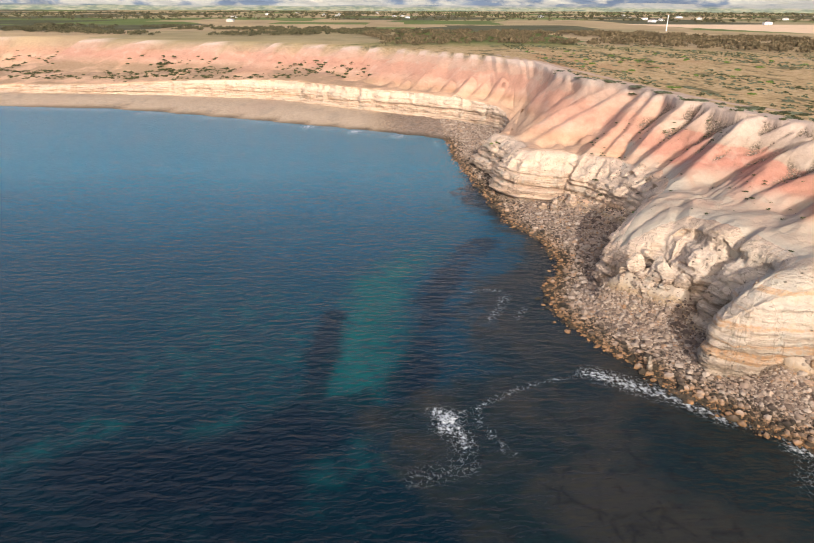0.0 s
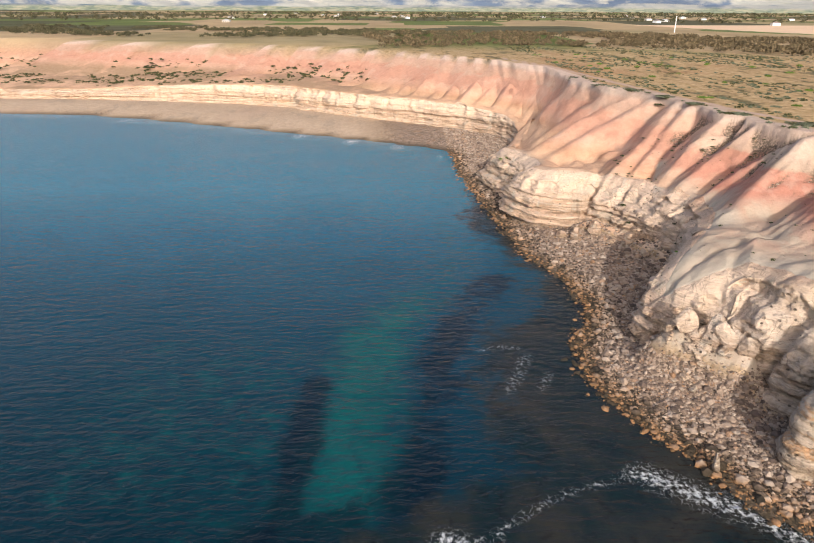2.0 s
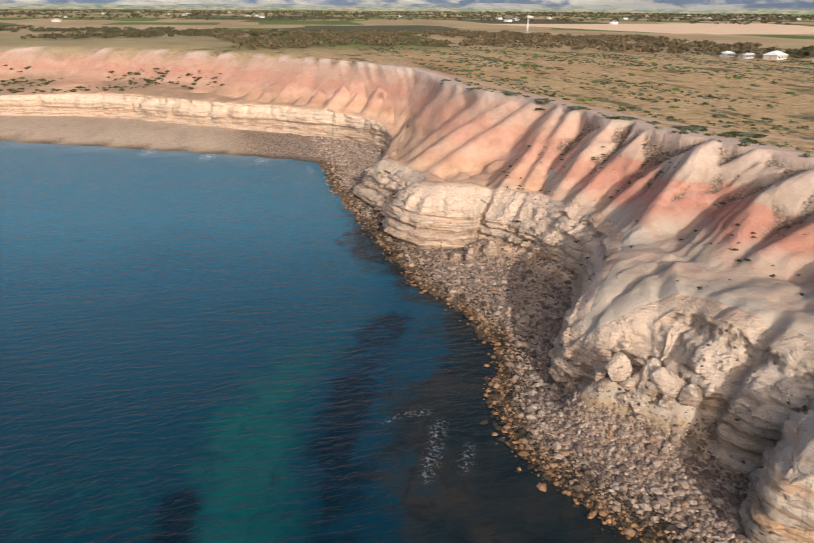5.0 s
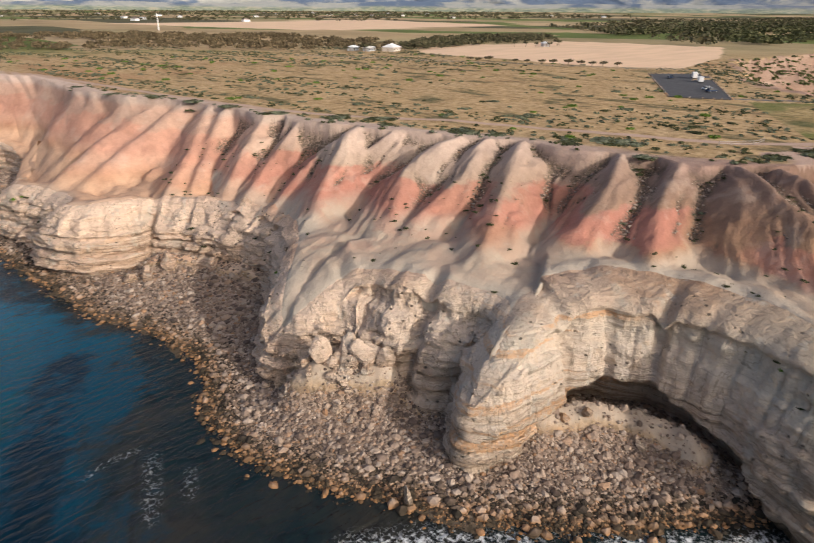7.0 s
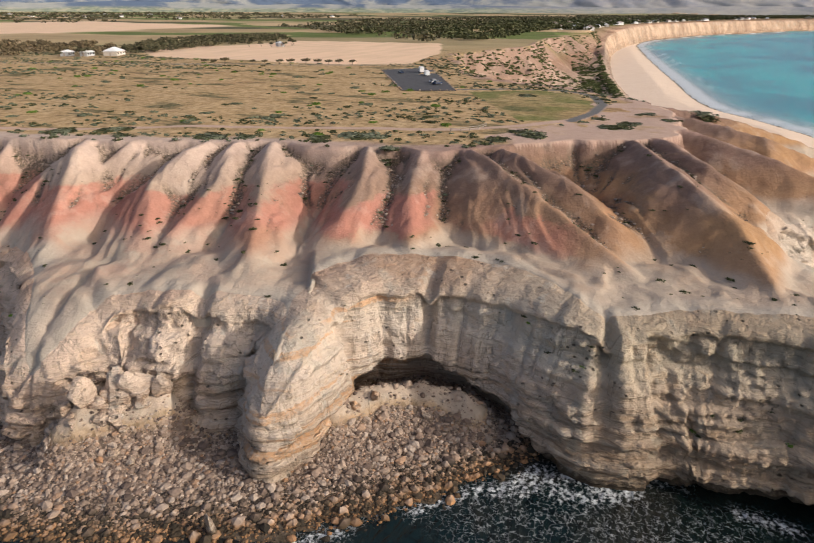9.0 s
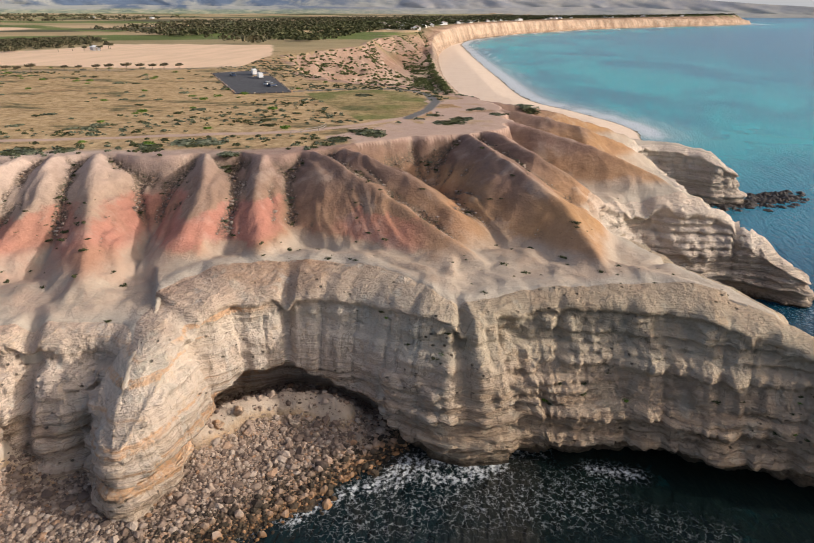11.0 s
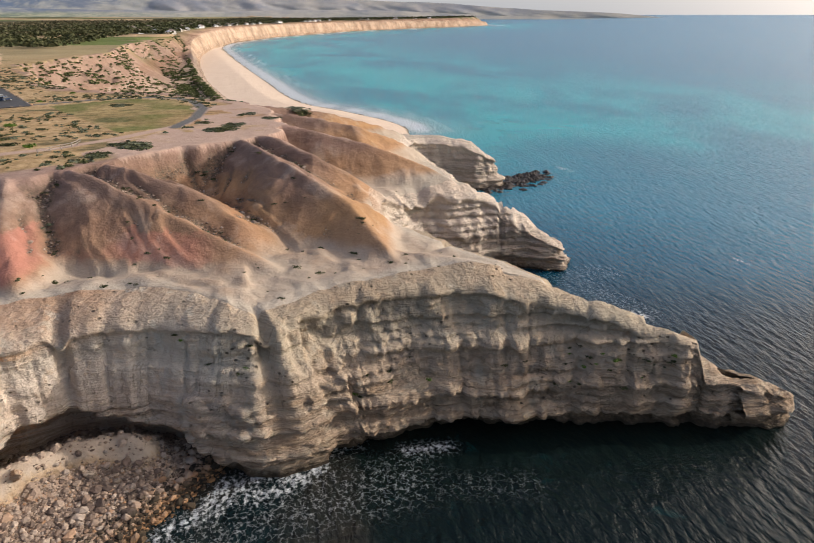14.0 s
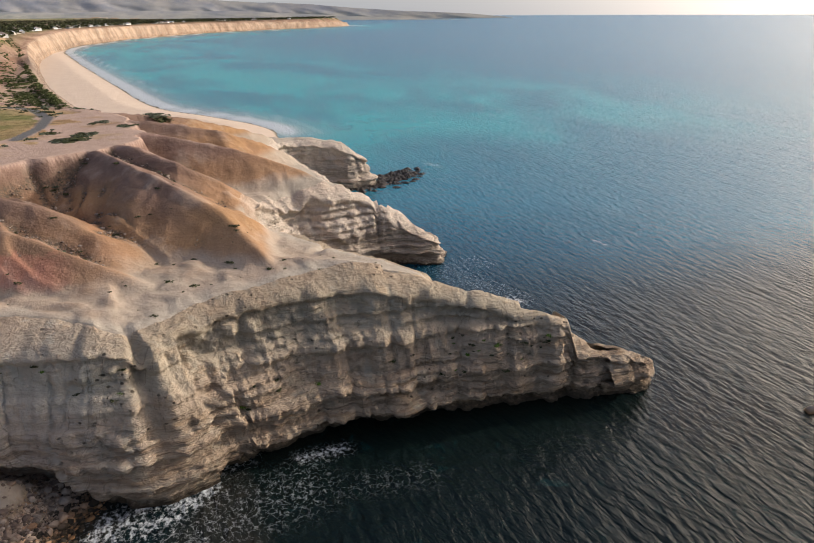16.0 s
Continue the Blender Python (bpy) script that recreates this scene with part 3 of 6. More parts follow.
SPURS = [[(128, 112, 37), (113, 108, 31.5), (98, 101, 25)], [(129, 98, 37), (122, 89, 35), (113, 75, 30), (105, 62, 25)], [(133, 90, 36.5), (126, 78, 34), (119, 69, 30)],
         [(155, 68, 37.5), (134, 58, 36), (121, 47, 31), (104, 40, 24.5)], [(115, 144, 37), (102, 137, 31.5), (83, 126, 25)], [(111, 152, 36.5), (104, 149, 33), (86, 147, 26)],
         [(107, 161, 36.5), (97, 162, 32), (85, 153, 26.5)], [(97, 184, 37), (88, 179, 31), (77, 171, 24)], [(123, 123, 36.5), (114, 119, 34), (100, 117, 28)]]
SPURS += [[(161, 62, 37.5), (150, 53, 35), (148, 44, 30), (150, 36, 25)], [(205, 60, 37), (200, 40, 34), (206, 26, 28), (210, 16, 22.5)], [(182, 60, 37), (174, 38, 33), (168, 22, 27), (162, 12, 22)],
          [(228, 66, 36.5), (236, 46, 33), (242, 28, 27), (247, 12, 21)], [(107, 178, 36.5), (93, 182, 30), (80, 178, 22)], [(103, 190, 36.5), (86, 190, 28), (78, 190, 21)]]

edge = spline(COAST, 2.5)
rim_line = spline(RIM + RIM_SOUTH, 12.0)
shore_line = spline(SHORE + SHORE_SOUTH, 10.0)
for k in range(len(rim_line) - 1):
    # evenly spread ridges down the northern slopes, each with its own lean
    if not (-330 < rim_line[k, 0] < 110 and rim_line[k, 1] > 198):
        continue
    lean = random.uniform(0.1, 0.9)
    top = rim_line[k, :2] + (rim_line[k + 1, :2] - rim_line[k, :2]) * lean
    j = np.hypot(*(edge[:, :2] - top).T).argmin()
    toe = edge[j, :2] + np.array([random.uniform(-4, 4), random.uniform(-4, 4)])
    zt, reach = edge[j, 2] + 1.5, random.uniform(0.75, 0.95)
    if top[0] < 10:
        # behind the bay the red cliff ends on a terrace half way up
        zt, reach = random.uniform(18, 23), random.uniform(0.26, 0.44) + 0.3 * max(0.0, min(1.0, (top[0] + 90) / 100))
    mid = top + (toe - top) * 0.5 * reach + np.array([random.uniform(-2, 2), random.uniform(-3, 3)])
    SPURS.append([(*top, 36.6), (*mid, zt + (36.6 - zt) * random.uniform(0.42, 0.6)), (*(top + (toe - top) * reach), zt)])
land_poly = [tuple(r[:2]) for r in edge] + LAND_END
rim_arc = np.concatenate([[0], np.cumsum(np.hypot(*np.diff(rim_line[:, :2], axis=0).T))])
rim_poly = [tuple(r[:2]) for r in rim_line] + [(3340, -820), (3400, -430), (3880, 30), (4990, 640), (4990, 4990), (-4990, 4990), (-4990, 1600), (-1900, 1050)]
shore_poly = [tuple(r[:2]) for r in shore_line] + [(3310, -900), (3420, -480), (3920, -40), (4990, 560), (4990, 4990), (-4990, 4990), (-4990, 1400), (-2000, 820)]


TALUS = [([(72.5, 103), (78, 100), (83.5, 94), (85.5, 88), (85, 83)], 4.6, 3.4), ([(60, 128), (56, 132), (51, 137)], 6.5, 4.2), ([(67, 196), (70, 188)], 4.0, 5.0), ([(56, 214), (62, 208)], 3.0, 4.0),
         ([(64, 120), (62, 126)], 1.5, 4.0)]


def lift(x, y):
    """The sheet bends up far out, so that its end stands at the level of the true horizon."""
    r = np.hypot(x, y - 56)
    return 44 * np.clip((r - 2000) / 2900, 0, 1.2) ** 1.6


def runnel(at):
    """Drainage notches along the cliff edge, 0 to 1: few deep ones and many shallow ones."""
    a = at * 2.5
    deep = sstep(0.10, 0.0, np.abs(vnoise(a * 0.075, a * 0, 301) - 0.5))
    fine = 1 - np.abs(2 * vnoise(a * 0.30, a * 0, 302) - 1)
    return deep, fine ** 2


def upland(x, y, db, at, dr, in_rim, u):
    """Height of the land above the cliff edge. db: metres in from the edge, dr: metres down from the rim."""
    ze = np.interp(at, np.arange(len(edge)), edge[:, 2])
    tb = 0.10 + 0.24 * sstep(215, 165, y) * sstep(500, 300, x)
    tb = tb + 0.42 * sstep(10, -90, x) * (y > 380)
    t = db / (db + dr + 1e-6)
    wide = np.clip((db + dr) / 30, 0.15, 1)
    flat_part = 0.08 + 0.17 * sstep(10, -90, x) * (y > 380)
    g = flat_part * np.minimum(t / tb, 1) + (1 - flat_part) * np.clip((t - tb) / (1 - tb), 0, 1) ** 2.3
    base = ze + (37.3 - ze) * g
    rill = np.abs(fbm(x * 0.085, y * 0.085, 3, 5) - 0.5) * 2
    warp = 5 * fbm(x * 0.06, y * 0.06, 3, 15)
    fine = 1 - np.abs(2 * vnoise(u * 0.30 + warp, t * 1.5, 9) - 1)
    finer = 1 - np.abs(2 * vnoise(u * 0.85 + 2 * warp, t * 4, 19) - 1)
    win = sstep(tb - 0.05, tb + 0.15, t) * sstep(1.01, 0.95, t) * wide
    base = base + sstep(0.02, 0.1, t) * sstep(tb + 0.1, tb - 0.1, t) * (1.6 * (fbm(x * 0.16, y * 0.16, 3, 23) - 0.5) - 0.3 * sstep(0.6, 1.0, fine)) * (wide > 0.5)
    base = base - win * (2.6 - 3.4 * rill) - win * fine * 1.5
    bayz = sstep(40, -60, x) * (y > 380)
    gul = 1 - np.abs(2 * fbm(u * 0.05 + warp * 0.25, t * 0.8, 3, 305) - 1)
    base = base + bayz * ((3.0 * (fbm(x * 0.05, y * 0.05, 4, 306) - 0.5)) * sstep(0.03, 0.15, t) * sstep(1.0, 0.85, t) - 9.0 * np.maximum(gul - 0.72, 0) * sstep(tb - 0.1, tb + 0.1, t) * sstep(1.03, 0.98, t) * 3)
    best = base
    for sp in SPURS:
        line = np.array(sp, float)
        back = (line[0, :2] - line[1, :2]) / np.hypot(*(line[0, :2] - line[1, :2])) * 7
        line = np.vstack([[*(line[0, :2] + back), 37.6], [*line[0, :2], min(line[0, 2] + 0.4, 37.5)], line[1:]])
        near = (np.abs(x - line[:, 0].mean()) < 45) & (np.abs(y - line[:, 1].mean()) < 45)
        if not near.any():
            continue
        d, k = nearest(x[near], y[near], line)
        zc = np.interp(k, np.arange(len(line)), line[:, 2])
        d = d * (0.75 + 0.6 * fbm(x[near] * 0.12, y[near] * 0.12, 2, 21))
        w = 1.0 + 3.2 * k / (len(line) - 1)
        zs = zc - np.where(y[near] < 175, 0.70, 0.86) * (np.sqrt(d * d + w * w) - w) - np.minimum(d / 2.5, 1) * (0.75 * fine[near] + 0.4 * finer[near]) * wide[near]
        b = best[near]
        hgap = np.clip(0.5 + 0.5 * (zs - b) / 1.0, 0, 1)
        best[near] = b + (zs - b) * hgap + 0.5 * hgap * (1 - hgap)
    best = best - win * finer * 0.4
    crown = 0.5 * np.exp(-((x - 56) ** 2 + (y - 152) ** 2) / 150) + 0.6 * np.exp(-((x - 64) ** 2 + (y - 108) ** 2) / 80)
    best = best + crown * 6 * (1 - np.exp(-db / 4)) * (wide > 0.3) * (y < 260)
    deep, shallow = runnel(at + 0.5 * (fbm(x * 0.25, y * 0.25, 2, 303) - 0.5))
    near_edge = (wide > 0.3) * sstep(330, 280, y) * sstep(330, 270, x)
    best = best + near_edge * (0.5 - 1.5 * np.exp(-db / 2.2) - 1.9 * deep * np.exp(-(db / 5.5) ** 2) - 0.8 * shallow * np.exp(-(db / 3.0) ** 2))
    best = best + sstep(270, 330, x) * sstep(0.05, 0.25, t) * sstep(1.0, 0.8, t) * (17 * (fbm(x * 0.022, y * 0.030, 4, 25) - 0.44) - 7 * (1 - np.abs(2 * vnoise(x * 0.045 + 0.5 * fbm(x * 0.05, y * 0.05, 3, 28), y * 0.03, 26) - 1)) + 3 * (fbm(x * 0.12, y * 0.12, 3, 27) - 0.5)) * (x < 1300)
    z = np.minimum(best, 37.6 + 0.3 * fbm(x * 0.05, y * 0.05, 2, 3))
    z = z + 0.5 * (fbm(x * 0.35, y * 0.35, 4, 13) - 0.5)
    flat = 37.6 + 1.2 * (fbm(x * 0.012, y * 0.012, 3, 2) - 0.5) + 0.5 * (fbm(x * 0.09, y * 0.09, 3, 4) - 0.5)
    return np.where(in_rim, flat, z)


def survey(x, y):
    """All that the plan says about points: height and zones."""
    db, at = nearest(x, y, edge)
    land = inside(x, y, land_poly)
    raw, ru = nearest(x, y, rim_line)
    in_rim = inside(x, y, rim_poly)
    ru = np.interp(ru, np.arange(len(rim_line)), rim_arc)
    bite = 4.5 * (1 - np.abs(2 * vnoise(ru * 0.075, ru * 0, 63) - 1)) + 2.5 * fbm(x * 0.2, y * 0.2, 3, 64) - 3.2
    side = np.where(in_rim, -raw, raw) + np.where(raw < 30, bite, 0)
    in_rim = side < 0
    dr = np.maximum(side, 0)
    ds, _ = nearest(x, y, shore_line)
    ds = np.where(inside(x, y, shore_poly), ds, -ds)
    und = np.interp(at, np.arange(len(edge)), edge[:, 4])
    ext = 0.09 * np.maximum(np.hypot(x, y - 56) - 250, 0)
    d0 = 1.2 + und + ext
    up = upland(x, y, np.where(land, db, 0), at, dr, in_rim, ru)
    low = np.where(ds > 0, np.minimum(0.14 * ds, 2.8 + 0.01 * ds), np.maximum(0.06 * ds, -7)) + 0.5 * (fbm(x * 0.2, y * 0.2, 3, 31) - 0.5)
    for pts, h, w in TALUS:
        low = low + h * np.exp(-(nearest(x, y, np.array(pts, float))[0] / w) ** 2) * (0.8 + 0.5 * fbm(x * 0.4, y * 0.4, 3, 33))
    inner = np.where(land, db, -db)
    k = sstep(d0 - 0.8 - 0.3 * ext, d0, inner)
    z = low + (up - low) * k
    z = z - 0.5 * sstep(und + 2.9, und + 2.2, inner) * sstep(0, 1, inner) * (ext < 9)
    r = np.hypot(x, y - 56)
    z = z + np.where(in_rim, 1, 0) * sstep(600, 2500, r) * 5 * fbm(x * 0.003, y * 0.003, 3, 44)
    rise = lift(x, y) * (1 - 0.75 * np.where(in_rim, sstep(0, 500, raw), 0))
    return z + rise, dict(up=up + rise, und=und, inner=inner, at=at, dr=dr, in_rim=in_rim, ds=ds, r=r)


def axis(lo, hi, fine, a, b, grow=1.07):
    """Coordinates with even fine steps from a to b that widen outwards to lo and hi."""
    mid = list(np.arange(a, b, fine))
    s, v = fine, b
    while v < hi:
        mid.append(v)
        s *= grow
        v += s
    mid.append(hi)
    s, v = fine, a
    low = []
    while v > lo:
        s *= grow
        v -= s
        low.append(max(v, lo))
    return np.array(low[::-1] + mid)


def sheet(name, xs, ys, z_of, mat, smooth=True, keep=None):
    gx, gy = np.meshgrid(xs, ys)
    px, py = gx.ravel(), gy.ravel()
    z, layers = z_of(px, py)
    nx, ny = len(xs), len(ys)
    i = (np.arange(ny - 1)[:, None] * nx + np.arange(nx - 1)).ravel()
    quads = np.stack([i, i + 1, i + nx + 1, i + nx], 1)
    if keep is not None:
        ok = keep(px, py, z, layers)
        quads = quads[ok[quads].any(1)]
    return grid_mesh(name, np.stack([px, py, z], 1), quads, mat, layers, smooth)


def grid_mesh(name, verts, quads, mat, layers=None, smooth=True):
    me = bpy.data.meshes.new(name)
    me.vertices.add(len(verts))
    me.vertices.foreach_set("co", np.ascontiguousarray(verts, dtype=np.float32).ravel())
    n = quads.shape[1]
    me.loops.add(quads.size)
    me.loops.foreach_set("vertex_index", np.ascontiguousarray(quads, dtype=np.int32).ravel())
    me.polygons.add(len(quads))
    me.polygons.foreach_set("loop_start", np.arange(0, quads.size, n, dtype=np.int32))
    me.update(calc_edges=True)
    me.polygons.foreach_set("use_smooth", np.full(len(quads), smooth))
    for key, val in (layers or {}).items():
        a = me.attributes.new(key, "FLOAT", "POINT")
        a.data.foreach_set("value", np.ascontiguousarray(val, dtype=np.float32))
    me.materials.append(mat)
    me.validate()
    return new(name, me)


# ---- ground ----
TRACK = np.array([(60, 440), (75, 391), (85, 334), (96, 259), (104, 225), (116, 200), (130, 180), (141, 152), (156, 113), (168, 101), (189, 88), (217, 86)], float)
LOOP = np.array([(184, 90), (202, 87), (220, 87), (242, 94), (254, 108), (250, 130), (240, 146)], float)
LAWN = [(236, 140), (200, 118), (176, 103), (184, 91), (217, 89), (240, 98), (250, 115)]
CAR_PARK = [(303, 212), (227, 164), (236, 145), (324, 193)]
FIELD = [(321, 392), (326, 254), (345, 215), (440, 235), (583, 292), (549, 439), (364, 440)]
FIELD_FAR = [(420, 1300), (530, 830), (613, 804), (1000, 860), (1100, 1400)]
BARE = [(138, 95), (150, 108), (166, 96), (185, 82), (215, 84), (236, 84), (224, 64), (200, 60), (175, 58), (158, 68), (155, 84)]


def ground_height(x, y):
    z, s = survey(x, y)
    wob = fbm(x * 0.12, y * 0.12, 3, 51) - 0.5
    dt, _ = nearest(x, y, TRACK)
    clay = np.where(s["in_rim"], 0.0, 1.0) * sstep(-1, 1, s["inner"])
    d_rim, _ = nearest(x, y, rim_line)
    clay = np.maximum(clay, sstep(8 + 7 * wob, 4 + 7 * wob, d_rim) * (s["r"] < 900))
    dune = sstep(270, 330, x) * sstep(1600, 1200, x) * (y > -20) * (y < 420)
    clay = clay * (1 - dune * sstep(0.40, 0.54, fbm(x * 0.03, y * 0.04, 4, 61) + 0.16 * sstep(16, 6, z) - 0.06))
    bay = sstep(-60, -160, x) * (y > 400)
    clay = clay * (1 - bay * sstep(0.38, 0.5, fbm(x * 0.02, y * 0.03, 4, 62)) * 0.8 * sstep(30, 22, z))
    track = sstep(2.0, 1.2, dt + 1.2 * wob) * (s["in_rim"])
    track = np.maximum(track, inside(x + 22 * wob, y + 22 * (fbm(x * 0.1, y * 0.1, 3, 58) - 0.5), BARE) * s["in_rim"] * sstep(-0.22, 0.05, wob + 0.12))
    farm = s["in_rim"] * sstep(430, 600, s["r"])
    sand = sstep(0.0, 1.0, s["ds"]) * sstep(1.0, -1.0, s["inner"]) * sstep(260, 330, np.where(x > 0, x, 0))
    sand = np.maximum(sand, 0.6 * sstep(0, 1, s["ds"]) * sstep(1, -1, s["inner"]) * sstep(0, -30, x))
    shingle = sstep(0.3, -0.5, s["inner"] - s["und"]) * (1 - sand)
    for pts, h, w in TALUS:
        shingle = shingle * (1 - 0.9 * sstep(1.0, 0.55, nearest(x, y, np.array(pts, float))[0] / w + 0.8 * wob))
    clay = np.maximum(clay, 1 - sstep(0, 0.5, shingle + sand + farm + (s["in_rim"])))
    field = np.maximum(inside(x, y, FIELD), inside(x, y, FIELD_FAR)).astype(float)
    green = np.maximum(inside(x, y, LAWN) * (0.35 + 0.6 * sstep(0.35, 0.6, fbm(x * 0.06, y * 0.06, 3, 67))), 0.8 * dune * (~s["in_rim"]))
    path = sstep(2.0, 1.4, nearest(x, y, LOOP)[0])
    lip = sstep(7.5, 2.6, s["inner"] - s["und"] + 9 * wob) * sstep(-1, 0.5, s["inner"]) * (0.45 + 0.55 * sstep(200, 170, y)) * sstep(330, 290, y) * (x < 330) * sstep(27, 25, z)
    return z, dict(lip=lip, path=path, clay=clay, track=track, farm=farm, sand=sand, shingle=shingle, stubble=field, green=green)


gx = axis(165, 640, 0.55, 165, 165.2, 1.018)
gx = np.concatenate([axis(-4990, 165, 0.55, 54, 164.8, 1.055)[:-1], gx[1:-1]])
gx = np.concatenate([gx, axis(gx[-1] + 7, 4990, 7.0, gx[-1] + 7, gx[-1] + 20, 1.055)])
gy = axis(-2600, 4990, 0.58, 4, 225, 1.06)


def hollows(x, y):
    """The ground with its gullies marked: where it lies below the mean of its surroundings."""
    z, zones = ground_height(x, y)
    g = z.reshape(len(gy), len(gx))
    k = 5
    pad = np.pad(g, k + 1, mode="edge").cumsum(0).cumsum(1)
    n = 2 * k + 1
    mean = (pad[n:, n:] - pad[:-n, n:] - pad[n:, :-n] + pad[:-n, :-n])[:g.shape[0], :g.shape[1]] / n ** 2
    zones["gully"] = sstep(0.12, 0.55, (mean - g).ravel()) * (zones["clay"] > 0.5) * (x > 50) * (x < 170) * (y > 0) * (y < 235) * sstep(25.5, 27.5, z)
    return z, zones


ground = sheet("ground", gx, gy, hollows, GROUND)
tagged(ground, "eroded clay slopes, dry grass plateau and distant farmland", "ground", kind="structure")


# ---- sea ----
FOAM = [[(5, 94), (8, 93), (8.6, 89), (10, 85)], [(6.5, 94), (6, 89)], [(36, 107.5), (39.5, 105.5), (44, 102)], [(44, 102), (48, 99.5), (53, 95), (56, 92)],
        [(63.5, 84.5), (67.6, 81.7), (71.7, 77.5), (74.4, 74.3), (80.5, 70.3)], [(80.6, 63.8), (80, 60), (82.5, 56)], [(76, 67), (77, 62), (80.5, 55.7)], [(83, 42), (83, 35)], [(278, -58), (264, -71)], [(126, -19.5), (122, -22.5)], [(151.5, -69), (150.5, -67.5)]]
THIN_FOAM = [[(9.5, 94), (11.8, 94.6), (17, 98.7), (22.4, 102.2), (28, 104.6), (35, 106.5)], [(11.8, 94.6), (14.6, 87.2), (17.3, 82)], [(56, 92), (61, 89), (66.6, 86.2)], [(15, 145), (20, 147), (24, 146)]]


TEAL = [[(-10, 99), (-9, 118), (-8, 138), (-6, 155), (6, 176), (14, 200), (14, 225)]]
TEAL_SMALL = [[(-35, 87), (-30, 91)], [(-14, 73), (-13.5, 80)], [(-22, 94), (-24, 96)], [(-3, 112), (-1, 120)], [(-60, 82), (-52, 90)], [(-8, 84), (-6, 80)]]
REEF = [[(-50, 78), (-42, 76), (-34, 80), (-26, 85), (-20, 92), (-10, 95)], [(-17, 98), (-17.5, 116), (-17, 132)], [(-30, 76), (-22, 80), (-16, 86)]]
REEF_INNER = [[(-2, 96), (2, 108), (4, 125), (6, 142), (12, 158), (24, 182)], [(-24, 70), (-18, 74)]]


def sea_height(x, y):
    ds, _ = nearest(x, y, shore_line)
    ds = np.where(inside(x, y, shore_poly), ds, -ds)
    wob = fbm(x * 0.06, y * 0.06, 4, 71)
    reach = -22 - 38 * sstep(112, 88, y) + 14 * sstep(150, 200, y) - 24 * (wob - 0.5)
    shore = sstep(reach - 14, reach + 14, ds) * sstep(330, 250, y) * sstep(40, 60, y) * sstep(120, 90, x)
    south = sstep(180, 420, x) * sstep(-1500, -300, y + 0.2 * x) * sstep(-620, -60, ds)
    # also lightens the open sea away from the camera, painting in sky reflection
    bay = np.clip((y - 62) / 230, 0, 1) * sstep(300, 100, x) + 0.92 * sstep(60, 20, y) * sstep(60, 260, np.hypot(x, y - 56))
    # where the headland's shade is put into the water colour
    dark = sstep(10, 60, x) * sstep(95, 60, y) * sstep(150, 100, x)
    blob = lambda line, w: np.exp(-(nearest(x, y, line)[0] / w) ** 2)
    blobs = lambda lines, w: functools.reduce(np.maximum, [blob(np.array(l, float), w) for l in lines])
    teal = np.maximum(blobs(TEAL, 9.5) * (0.35 + 0.65 * sstep(190, 140, y)), 0.5 * blobs(TEAL_SMALL, 4.5))
    teal = np.maximum(teal, 0.34 * sstep(-5, -25, x) * sstep(90, 105, y) * sstep(165, 130, y) * sstep(-75, -45, x))
    reef = np.maximum(np.maximum(blobs(REEF[:1] + REEF[2:], 8.0), blobs(REEF[1:2], 3.6)), 0.8 * blobs(REEF_INNER, 6.5))
    foam = np.zeros(len(x))
    for f in FOAM:
        foam = np.maximum(foam, 0.95 * blob(np.array(f, float), 2.2))
    foam = np.maximum(foam, 0.62 * blob(np.array([(66, 76), (71, 66), (74, 54), (76, 44)], float), 8))
    foam = np.maximum(foam, 0.4 * blob(np.array([(74, 38), (72, 25)], float), 5))
    foam = np.maximum(foam, 0.55 * blob(np.array([(124, -21), (137, -17), (150, -12), (150, -24)], float), 8))
    foam = np.maximum(foam, 0.86 * blob(np.array([(73, 73.5), (79, 68), (84.5, 60), (87, 52)], float), 4.2))
    foam = np.maximum(foam, 0.9 * blob(np.array([(37, 107), (40, 105), (44, 102.4), (47, 100.5)], float), 3.4))
    for f in THIN_FOAM:
        foam = np.maximum(foam, 0.8 * blob(np.array(f, float), 0.9))
    foam = np.maximum(foam, 0.66 * blob(np.array([(24.8, 143), (22, 136), (19.5, 130)], float), 1.8))
    foam = np.maximum(foam, 0.66 * blob(np.array([(28, 135.8), (25.5, 131)], float), 1.5))
    foam = np.maximum(foam, 0.5 * blob(np.array([(1.4, 77), (9.6, 79.4), (9, 86)], float), 3.5))
    wave = fbm(x * 0.02, y * 0.02, 3, 77)
    beach = sstep(330, 400, x) * np.maximum(1.15 * np.exp(-((ds + 8) / 13) ** 2), 1.2 * wave * np.exp(-((ds + 26 + 30 * (wave - 0.5)) / 6) ** 2))
    foam = np.maximum(foam, beach)
    foam = np.maximum(foam, sstep(60, 0, x) * sstep(300, 350, y) * 0.9 * np.exp(-((ds + 7) / 2.5) ** 2) * sstep(0.4, 0.6, wave))
    wash = 0.8 * sstep(330, 400, x) * np.exp(-(np.minimum(ds, 0) / 26) ** 2) + 0.35 * sstep(20, -10, x) * (y > 300) * np.exp(-(np.minimum(ds, 0) / 10) ** 2)
